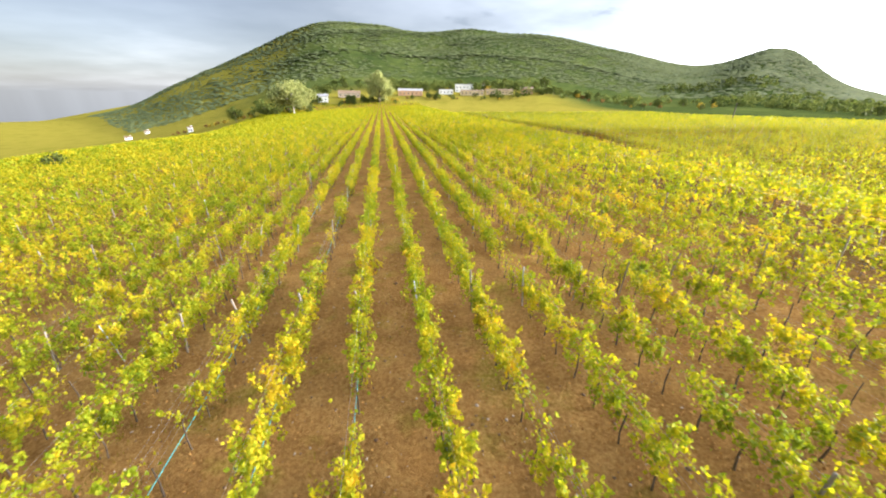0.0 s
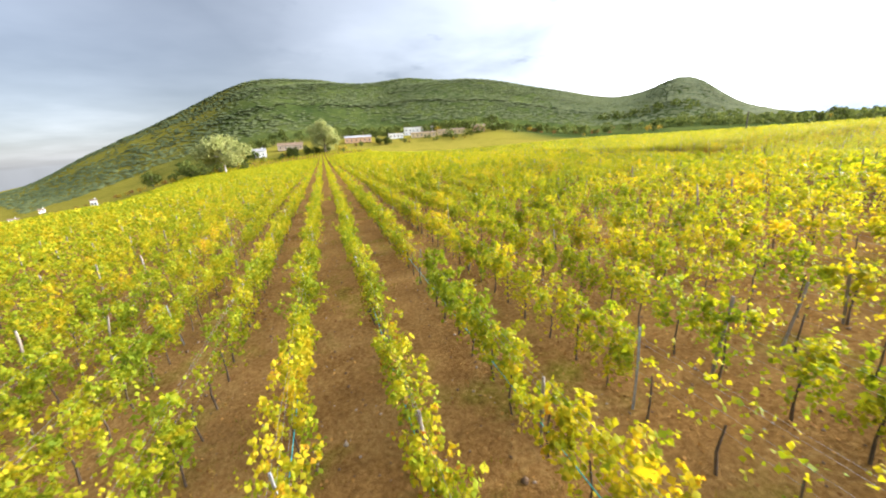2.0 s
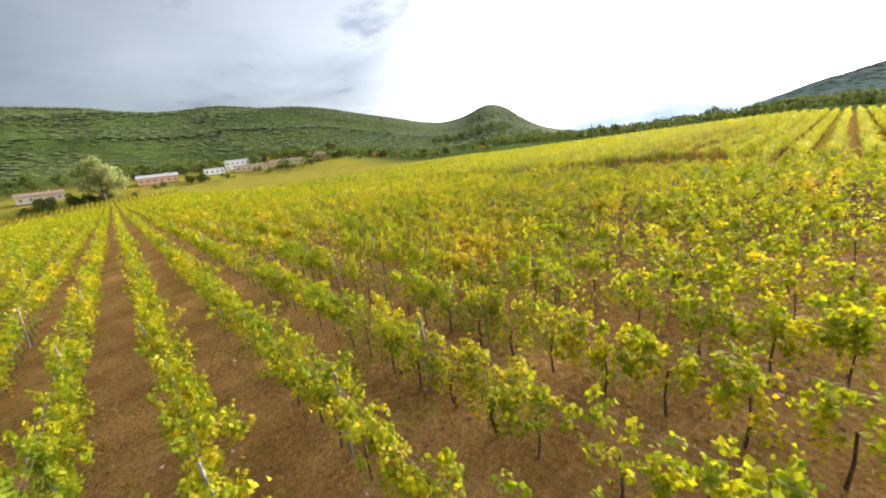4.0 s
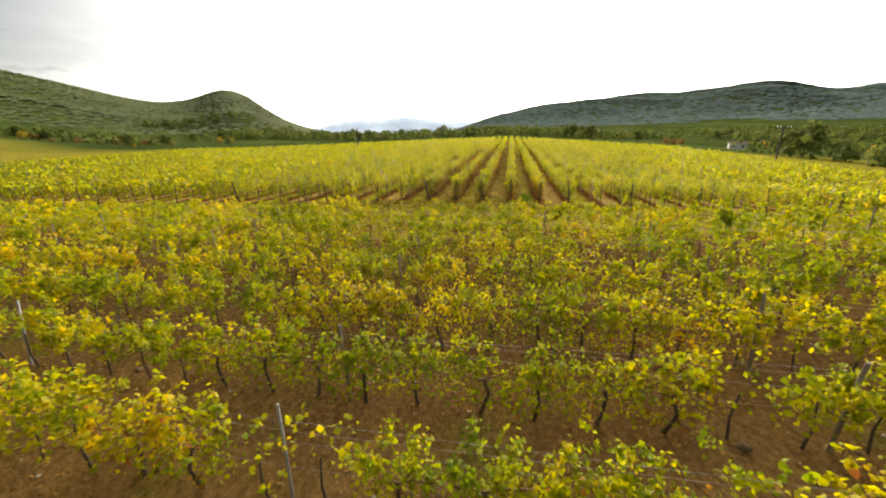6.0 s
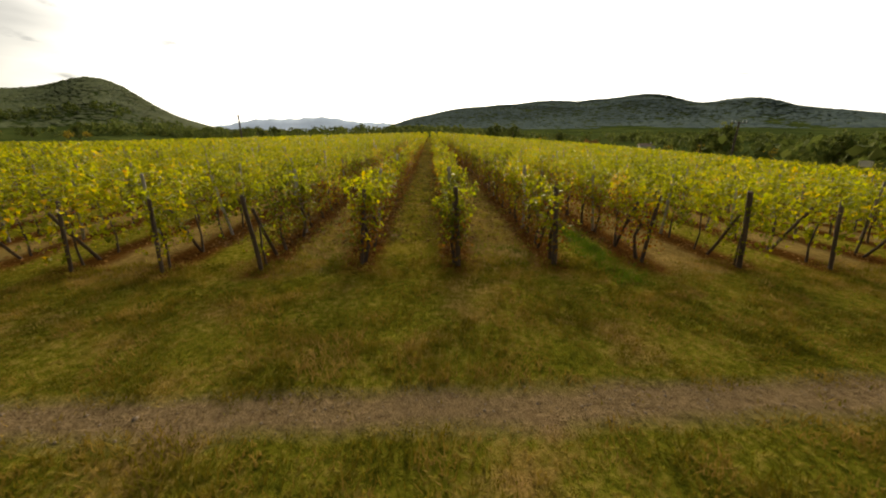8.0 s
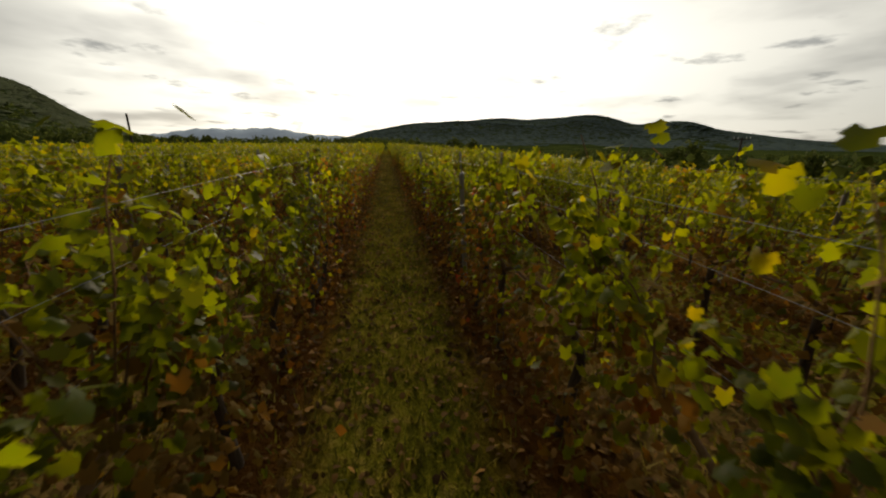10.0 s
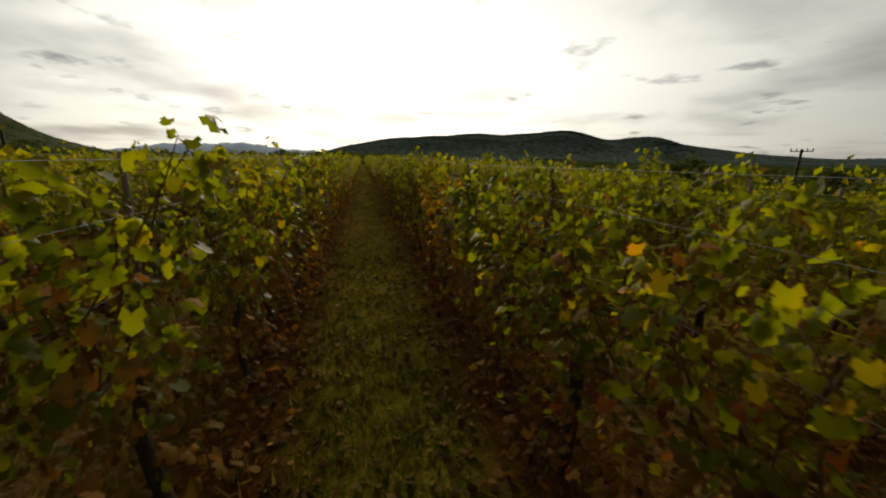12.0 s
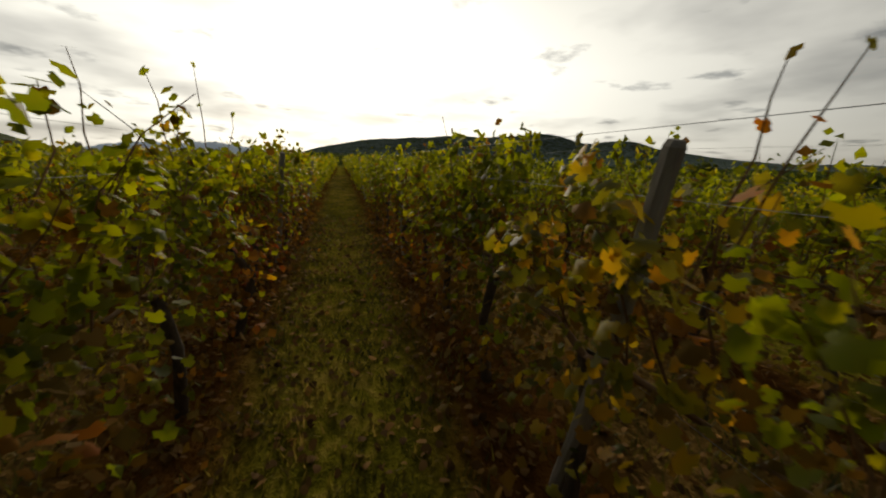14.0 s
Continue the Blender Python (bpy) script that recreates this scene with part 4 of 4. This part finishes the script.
def woods_on_hills():
    rng = np.random.default_rng(91)
    for label, n, r0, r1, a0, a1, s0, s1 in (("mixed green woods covering the hills", 56000, 470, 1330, -36, 70, 2.4, 4.8),
                                              ("dense green woods on the round hill", 12000, 560, 1330, 34, 66, 2.6, 5.0),
                                              ("woods on the far ridges, haze painted into their bluish colour", 30000, 900, 2250, 82, 165, 6.0, 10.5)):
        r = np.sqrt(rng.uniform(r0 ** 2, r1 ** 2, n))
        az = np.radians(rng.uniform(a0, a1, n))
        x, y = CENTRE[0] + r * np.sin(az), CENTRE[1] + r * np.cos(az)
        z = lie(x, y)
        # meadows and clearings on the lower slopes
        patchy = np.sin(x * 0.013 + 2 * np.sin(y * 0.009)) + np.sin(y * 0.017 + x * 0.005)
        k = ((z > 7) | (az < -0.27)) & (patchy + rng.normal(0, 0.3, n) > np.interp(z, (7, 30, 60), (-0.1, -0.9, -1.7)) - 0.9 * (az > 0.55))
        x, y, z, r = x[k], y[k], z[k], r[k]
        size = rng.uniform(s0, s1, len(x)) * rng.choice((0.7, 1.0, 1.25), len(x))
        tv, tf = crown_template()
        shp = tv[None] * rng.uniform(0.75, 1.25, (len(x), len(tv), 1))
        tall = rng.uniform(0.22, 0.52, len(x)) if a0 < 50 else rng.uniform(0.18, 0.36, len(x))
        v = shp * size[:, None, None] * np.stack([np.ones(len(x)), np.ones(len(x)), tall], 1)[:, None, :] + np.stack([x, y, z - 0.5], 1)[:, None, :]
        f = tf[None] + (np.arange(len(x)) * len(tv))[:, None, None]
        ob = new("hill_woods", mesh_from("hill_woods", v.reshape(-1, 3), f.reshape(-1, 3), [WOODS if a0 < 50 else HAZED_WOODS], True))
        tagged(ob, label, "woods", kind="stuff")


woods_on_hills()


def tree_belts():
    """Hedges and small woods in the valley round the vineyards."""
    rng = np.random.default_rng(92)
    n = 4800
    x, y = rng.uniform(-230, 520, n), rng.uniform(-330, 470, n)
    r = np.hypot(x - 20, y - 60)
    patch = np.sin(x * 0.021 + 1.5 * np.sin(y * 0.013)) + np.sin(y * 0.027 + 1.2 * np.sin(x * 0.017)) + rng.normal(0, 0.25, n)
    east = (x > 270) & (patch > 0.0)
    south = (x > 70) & (y < -20) & (patch > -0.1)
    north = (y > 330) & (x > -110) & (patch > 0.1)
    k = (east | south | north) & (r < 560)
    x, y = x[k], y[k]
    size = rng.uniform(2.0, 4.6, len(x))
    leaves = 34
    d = rng.normal(0, 1, (len(x), leaves, 3))
    d /= np.linalg.norm(d, axis=2)[:, :, None]
    d *= rng.uniform(0.75, 1.08, (len(x), leaves, 1))
    pts = np.stack([x, y, lie(x, y) + size * 0.85], 1)[:, None, :] + d * size[:, None, None] * np.array([1.15, 1.15, 0.95])
    v, f = leaves_at(pts.reshape(-1, 3), d[:, :, :2].reshape(-1, 2), np.repeat(size * 0.62, leaves), 0, rng)
    ob = new("tree_belts", mesh_from("tree_belts", v, f, [TREE_GREEN]))
    tagged(ob, "dark green hedges and copses in the valley", "woods", kind="stuff")


def far_mountains():
    """Far ridges beyond all the hills, blue haze painted into a glowing colour."""
    m, tr, p = material("painted_haze", 1.0, 0.0, 0.0)
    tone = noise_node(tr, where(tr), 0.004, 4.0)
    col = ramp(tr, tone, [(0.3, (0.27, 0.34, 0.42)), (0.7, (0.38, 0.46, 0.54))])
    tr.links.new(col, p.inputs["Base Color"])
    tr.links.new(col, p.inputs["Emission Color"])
    # the ridges glow faintly to hold the painted haze against the sky
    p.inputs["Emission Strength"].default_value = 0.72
    az = np.radians(np.linspace(48, 100, 160))
    k = np.degrees(az)
    ridge = 70 + 110 * np.exp(-((k - 74) / 5.5) ** 2) + 70 * np.exp(-((k - 66) / 4) ** 2) + 40 * np.exp(-((k - 83) / 4) ** 2)
    ridge = ridge * np.clip((k - 48) / 8, 0, 1) * np.clip((100 - k) / 12, 0, 1) + 5 * np.sin(k * 2.9) + 3 * np.sin(k * 7.3)
    rows = []
    for r, f in ((4250, 0.0), (4400, 0.55), (4550, 1.0), (4700, 0.6)):
        rows.append(np.stack([CENTRE[0] + r * np.sin(az), CENTRE[1] + r * np.cos(az), ridge * f - 12 * (f == 0)], 1))
    n = len(az)
    i, j = np.meshgrid(np.arange(3), np.arange(n - 1), indexing="ij")
    i, j = i.ravel(), j.ravel()
    faces = np.stack([i * n + j, i * n + j + 1, (i + 1) * n + j + 1, (i + 1) * n + j], 1)
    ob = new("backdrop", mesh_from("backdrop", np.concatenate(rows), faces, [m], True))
    tagged(ob, "far mountains, blue haze painted into their glowing colour", "mountains", kind="structure")


far_mountains()

# ---- trees ----
TREE_BARK = plain_material("tree_bark", (0.07, 0.055, 0.04), (0.16, 0.13, 0.10), 3, 0.95)
PALE_BARK = plain_material("pale_bark", (0.30, 0.28, 0.24), (0.48, 0.46, 0.42), 3, 0.9)
TREE_GREEN = tree_leaf_material("tree_green", (0.045, 0.075, 0.016), (0.14, 0.16, 0.035), 0.25)
TREE_PALE = tree_leaf_material("tree_pale", (0.20, 0.24, 0.07), (0.38, 0.39, 0.15), 0.25, 0.5)
TREE_GOLD = tree_leaf_material("tree_gold", (0.22, 0.17, 0.02), (0.50, 0.36, 0.04), 0.4)
TREE_RUST = tree_leaf_material("tree_rust", (0.14, 0.07, 0.025), (0.30, 0.17, 0.05), 0.4)


tree_belts()


def tree_meshes(seed, height, width, clear, leaf_mat, bark, n_leaf=520):
    rng = np.random.default_rng(seed)
    bits = [tube([(0, 0, -0.3), (0.1, 0, clear * 0.6), (0, 0.1, height * 0.55), (0.1, 0, height * 0.85)],
                 (0.03 * height, 0.022 * height, 0.014 * height, 0.004 * height), 7)]
    knots = []
    for k in range(9):
        a = k * 2.4 + rng.uniform(-0.4, 0.4)
        z0 = clear + (height * 0.7 - clear) * (k / 9.0)
        q = math.sin(math.pi * min(0.95, 0.25 + 0.6 * k / 9.0))
        end = np.array([math.cos(a) * width * 0.42 * q, math.sin(a) * width * 0.42 * q, z0 + height * rng.uniform(0.12, 0.24)])
        bits.append(tube([(0, 0, z0), end * (0.5, 0.5, 0) + np.array([0, 0, z0 + (end[2] - z0) * 0.6]), end],
                         (0.011 * height, 0.007 * height, 0.002 * height), 5))
        knots.append((end, width * rng.uniform(0.16, 0.25)))
        knots.append((end * (0.55, 0.55, 1.0), width * rng.uniform(0.15, 0.22)))
    knots.append((np.array([0, 0, height * 0.9]), width * 0.2))
    per = n_leaf // len(knots)
    pts, outs = [], []
    for c, r in knots:
        d = rng.normal(0, 1, (per, 3))
        d /= np.linalg.norm(d, axis=1)[:, None]
        pts.append(c + d * r * rng.uniform(0.3, 1.08, per)[:, None] * (1, 1, 0.85))
        outs.append(d[:, :2])
    lv = leaves_at(np.concatenate(pts), np.concatenate(outs), width * (0.105 if n_leaf < 2000 else 0.05), 0, rng)
    wood = joined(bits)
    return mesh_from("trunk", *wood, [bark], True), mesh_from("crown", *lv, [leaf_mat])


def plant_tree(kind, bearing, dist, scale, label, turn, eye=(0.0, 0.0)):
    x = eye[0] + dist * math.sin(radians(bearing))
    y = eye[1] + dist * math.cos(radians(bearing))
    m = pose(x, y, float(lie(x, y)), 0, 0, turn)
    if kind in STANDING:
        ob = copy_thing(STANDING[kind], m)
    else:
        ob = STANDING[kind] = thing("tree", label, "tree", "trees below the hills")
        for name, me in zip(("trunk", "crown"), TREES[kind]):
            part_of(name, me, ob)
        ob.matrix_basis = m
    ob["label"] = label
    ob.scale = (scale, scale, scale)


STANDING = {}
TREES = {"willow": tree_meshes(1, 15.0, 19.0, 4.0, TREE_PALE, PALE_BARK, 5200),
         "poplar": tree_meshes(2, 17.0, 16.0, 1.0, TREE_PALE, TREE_BARK, 5200),
         "dark": tree_meshes(3, 9.0, 8.5, 1.0, TREE_GREEN, TREE_BARK),
         "broad": tree_meshes(4, 11.0, 11.0, 1.5, TREE_GREEN, TREE_BARK, 620),
         "gold": tree_meshes(5, 6.0, 6.0, 0.8, TREE_GOLD, TREE_BARK, 400),
         "rust": tree_meshes(6, 5.0, 6.0, 0.6, TREE_RUST, TREE_BARK, 400)}
SAY = {"willow": "tall pale green willow with a bare lower trunk", "poplar": "tall pale green leafy tree behind the vineyard",
       "dark": "dark green tree among the village gardens", "broad": "broad dark green tree at the field's edge",
       "gold": "small tree with golden autumn leaves", "rust": "rust-coloured autumn shrub at the field's edge"}
plant_tree("willow", -12.0, 285, 1.4, SAY["willow"], 30)
plant_tree("broad", -37.4, 85, 0.28, "round green bush beside the vineyard", 10)
plant_tree("poplar", -0.1, 335, 1.4, SAY["poplar"], 80)
trng = np.random.default_rng(17)
# the hedges, gardens and copses along the foot of the hill: bearings, distances, count, sizes, kinds
GROVES = [(-19.8, -19.2, 312, 316, 1, 0.9, 1.0, ("broad",)), (-17.5, -8.5, 305, 335, 22, 0.5, 0.85, ("dark", "dark", "broad", "dark", "gold")),
          (-27, -17, 330, 350, 18, 0.35, 0.55, ("gold", "rust", "gold")), (-6.0, 2.2, 328, 342, 17, 0.32, 0.5, ("dark", "broad", "dark")),
          (1.5, 2.6, 335, 340, 2, 0.5, 0.7, ("gold",)), (-9, 24, 410, 470, 34, 0.7, 1.2, ("dark", "broad", "dark")),
          (5.5, 8.5, 345, 352, 5, 0.45, 0.6, ("dark", "broad")), (13.8, 14.4, 392, 396, 1, 1.0, 1.1, ("dark",)),
          (15.4, 15.8, 385, 388, 1, 1.0, 1.05, ("gold",)), (17.6, 20.4, 384, 392, 4, 0.75, 0.9, ("broad",)),
          (20.8, 21.6, 378, 382, 2, 0.7, 0.85, ("rust", "gold")), (21.5, 30, 370, 400, 20, 0.45, 0.8, ("broad", "gold", "dark", "broad", "rust")),
          (30, 46, 340, 480, 20, 0.4, 0.9, ("gold", "dark", "broad", "rust")), (46, 62, 330, 520, 12, 0.4, 1.0, ("broad", "dark", "dark", "gold")),
          (-9.5, -1.0, 338, 352, 14, 0.35, 0.62, ("dark", "broad", "rust", "dark")), (-13, 10, 374, 402, 30, 0.6, 1.0, ("dark", "broad", "dark", "broad", "gold")),
          (2.6, 21, 346, 362, 22, 0.26, 0.48, ("gold", "broad", "dark", "rust"))]
for az0, az1, d0, d1, count, s0, s1, kinds in GROVES:
    for k in range(count):
        kind = kinds[int(trng.integers(0, len(kinds)))]
        plant_tree(kind, trng.uniform(az0, az1), trng.uniform(d0, d1), trng.uniform(s0, s1), SAY[kind], trng.uniform(0, 360))
for az0, az1, d0, d1, count, kinds in ((62, 84, 330, 520, 8, ("broad", "dark")), (92, 122, 190, 380, 14, ("broad", "dark", "gold", "rust")),
                                       (118, 150, 120, 300, 16, ("broad", "dark", "broad", "gold", "rust"))):
    for k in range(count):
        kind = kinds[int(trng.integers(0, len(kinds)))]
        plant_tree(kind, trng.uniform(az0, az1), trng.uniform(d0, d1), trng.uniform(0.6, 1.1), SAY[kind], trng.uniform(0, 360), (48.0, 60.0))

# ---- village ----
PLASTER = plain_material("white_plaster", (0.66, 0.65, 0.62), (0.80, 0.79, 0.76), 0.6, 0.9)
PINK_WALL = plain_material("faded_pink_wall", (0.34, 0.27, 0.20), (0.46, 0.38, 0.29), 0.6, 0.9)
ORANGE_WALL = plain_material("faded_orange_wall", (0.46, 0.27, 0.15), (0.58, 0.37, 0.22), 0.6, 0.9)
OCHRE_WALL = plain_material("ochre_wall", (0.48, 0.36, 0.20), (0.62, 0.49, 0.30), 0.6, 0.9)
ROOF_TILE = plain_material("roof_tile", (0.13, 0.09, 0.06), (0.24, 0.17, 0.115), 2.0, 0.9)
ROOF_GREY = plain_material("grey_roof", (0.20, 0.20, 0.21), (0.34, 0.34, 0.35), 2.0, 0.85)
WINDOW_GLASS = plain_material("window_glass", (0.03, 0.035, 0.04), (0.06, 0.07, 0.08), 1.0, 0.12)
CONCRETE = plain_material("concrete", (0.36, 0.35, 0.33), (0.52, 0.51, 0.49), 3.0, 0.9)
DARK_WOOD = plain_material("tarred_wood", (0.05, 0.04, 0.033), (0.12, 0.10, 0.08), 6.0, 0.9)
CERAMIC = plain_material("white_ceramic", (0.75, 0.75, 0.74), (0.85, 0.85, 0.84), 3.0, 0.25)


def box_bm(bm, lo, hi):
    c = [(lo[i] + hi[i]) / 2 for i in range(3)]
    s = [hi[i] - lo[i] for i in range(3)]
    bmesh.ops.create_cube(bm, size=1.0, matrix=Matrix.Translation(c) @ Matrix.Diagonal((*s, 1)))


def part(name, bm, mat, parent, label=""):
    me = bpy.data.meshes.new(name)
    bm.to_mesh(me)
    bm.free()
    me.materials.append(mat)
    return part_of(name, me, parent, label)


def house(label, bearing, dist, length, depth, height, roof_h, wall_mat, roof_mat, turn, storeys=1, eye=(0.0, 0.0)):
    x, y = eye[0] + dist * math.sin(radians(bearing)), eye[1] + dist * math.cos(radians(bearing))
    ob = thing("house", label, "house", "houses below the hill")
    ob.matrix_basis = pose(x, y, float(lie(x, y)) - 0.1, 0, 0, turn)
    bm = bmesh.new()
    box_bm(bm, (-length / 2, -depth / 2, -0.5), (length / 2, depth / 2, height))
    wall = part("wall", bm, wall_mat, ob)
    bm = bmesh.new()
    e = 0.4
    if roof_h > 0.5:
        a = [bm.verts.new(p) for p in ((-length / 2 - e, -depth / 2 - e, height), (length / 2 + e, -depth / 2 - e, height),
                                       (length / 2 + e, depth / 2 + e, height), (-length / 2 - e, depth / 2 + e, height),
                                       (-length / 2 - e, 0, height + roof_h), (length / 2 + e, 0, height + roof_h))]
        for f in ((0, 1, 5, 4), (2, 3, 4, 5), (0, 4, 3), (1, 2, 5), (3, 2, 1, 0)):
            bm.faces.new([a[i] for i in f])
    else:
        box_bm(bm, (-length / 2 - 0.2, -depth / 2 - 0.2, height), (length / 2 + 0.2, depth / 2 + 0.2, height + 0.35))
    roof = part("roof", bm, roof_mat, ob)
    if roof_h > 0.5:
        bm = bmesh.new()
        box_bm(bm, (length * 0.2, 0.1, height + roof_h * 0.5), (length * 0.2 + 0.6, 0.7, height + roof_h + 0.7))
        part("chimney", bm, wall_mat, roof)
    for s in range(storeys):
        z0 = 0.9 + s * 2.9
        for k in range(max(2, int(length / 3.2))):
            wx = -length / 2 + (k + 0.5) * length / max(2, int(length / 3.2))
            bm = bmesh.new()
            box_bm(bm, (wx - 0.55, -depth / 2 - 0.03, z0), (wx + 0.55, -depth / 2 + 0.05, z0 + 1.3))
            win = part("window", bm, CONCRETE, ob)
            bm = bmesh.new()
            box_bm(bm, (wx - 0.47, -depth / 2 - 0.05, z0 + 0.08), (wx + 0.47, -depth / 2 - 0.034, z0 + 1.22))
            part("pane", bm, WINDOW_GLASS, win)


house("white two-storey house with a flat roof", 12.2, 400, 18, 11, 7.2, 0.3, PLASTER, ROOF_GREY, -10, 2)
house("long low white outbuilding before the house", 9.6, 372, 13, 8, 3.8, 0.3, PLASTER, ROOF_GREY, -6)
house("long farm building with a faded orange wall and grey roof", 4.4, 362, 22, 9, 3.7, 1.9, ORANGE_WALL, ROOF_GREY, -4)
house("long low farm building with a dark tiled roof", -4.3, 362, 19, 9, 3.5, 1.9, PINK_WALL, ROOF_TILE, 3)
house("white house among trees", -8.0, 350, 9, 8, 4.2, 1.9, PLASTER, ROOF_GREY, 6)
house("low ochre-walled shed behind the vineyard", 13.4, 368, 22, 7, 3.4, 0.9, OCHRE_WALL, ROOF_TILE, -12)
house("long ochre farm shed with a tiled roof", 17.3, 372, 25, 7, 3.6, 0.9, OCHRE_WALL, ROOF_TILE, -15)
house("small house with an orange wall and a tiled roof", 21.2, 376, 11, 8, 4.0, 2.0, ORANGE_WALL, ROOF_TILE, -20)
house("small white farm hut in the fields", -24.6, 330, 3, 3, 3.4, 0.7, PLASTER, ROOF_TILE, 20)
house("small white house far across the fields", -30.9, 420, 5, 4, 2.4, 0.9, PLASTER, ROOF_TILE, 30)
house("small white house far across the fields", -29.0, 450, 3.5, 3.5, 2.4, 0.9, PLASTER, ROOF_TILE, 24)
house("small house high among the trees", 15.4, 440, 9, 7, 5.0, 1.8, PLASTER, ROOF_TILE, -20)
house("house with pale walls beyond the vines", 120.3, 250, 8, 6, 3.0, 1.4, PLASTER, ROOF_TILE, -110, 1, (32.0, 68.0))


def power_pole(x, y, height, label, arm):
    ob = thing("power_pole", label, "power pole")
    ob.matrix_basis = pose(x, y, float(lie(x, y)), 0, 0, 40)
    v, f = tube([(0, 0, -0.5), (0.02, 0, height * 0.5), (0, 0, height)], (0.19, 0.17, 0.14), 10)
    part_of("pole", mesh_from("pole", v, f, [DARK_WOOD], True), ob)
    if arm:
        bm = bmesh.new()
        box_bm(bm, (-arm, -0.06, height - 0.35), (arm, 0.06, height - 0.22))
        cross = part("crossarm", bm, DARK_WOOD, ob)
        for sx in (-arm * 0.92, -arm * 0.45, arm * 0.45, arm * 0.92):
            v, f = tube([(sx, 0, height - 0.22), (sx, 0, height - 0.1), (sx, 0, height + 0.02), (sx, 0, height + 0.1)], (0.05, 0.09, 0.08, 0.03), 8)
            part_of("insulator", mesh_from("insulator", v, f, [CERAMIC], True), cross, "white ceramic insulator")


power_pole(98.4, 13.7, 7.6, "dark wooden power pole with a crossarm and insulators", 1.1)
power_pole(113.6, 108.0, 6.4, "dark wooden pole standing beyond the vines", 0.0)


def signboard(x, y):
    ob = thing("signboard", "plain white signboard on two posts among the vines", "sign")
    ob.matrix_basis = pose(x, y, float(lie(x, y)), 0, 0, 48)
    bm = bmesh.new()
    box_bm(bm, (-0.7, -0.015, 1.7), (0.7, 0.015, 2.6))
    part("panel", bm, PLASTER, ob)
    for sx in (-0.55, 0.55):
        v, f = tube([(sx, 0.045, -0.2), (sx, 0.045, 2.6)], (0.03, 0.03), 6)
        part_of("post", mesh_from("post", v, f, [POST_METAL]), ob)


signboard(84.8, 4.5)
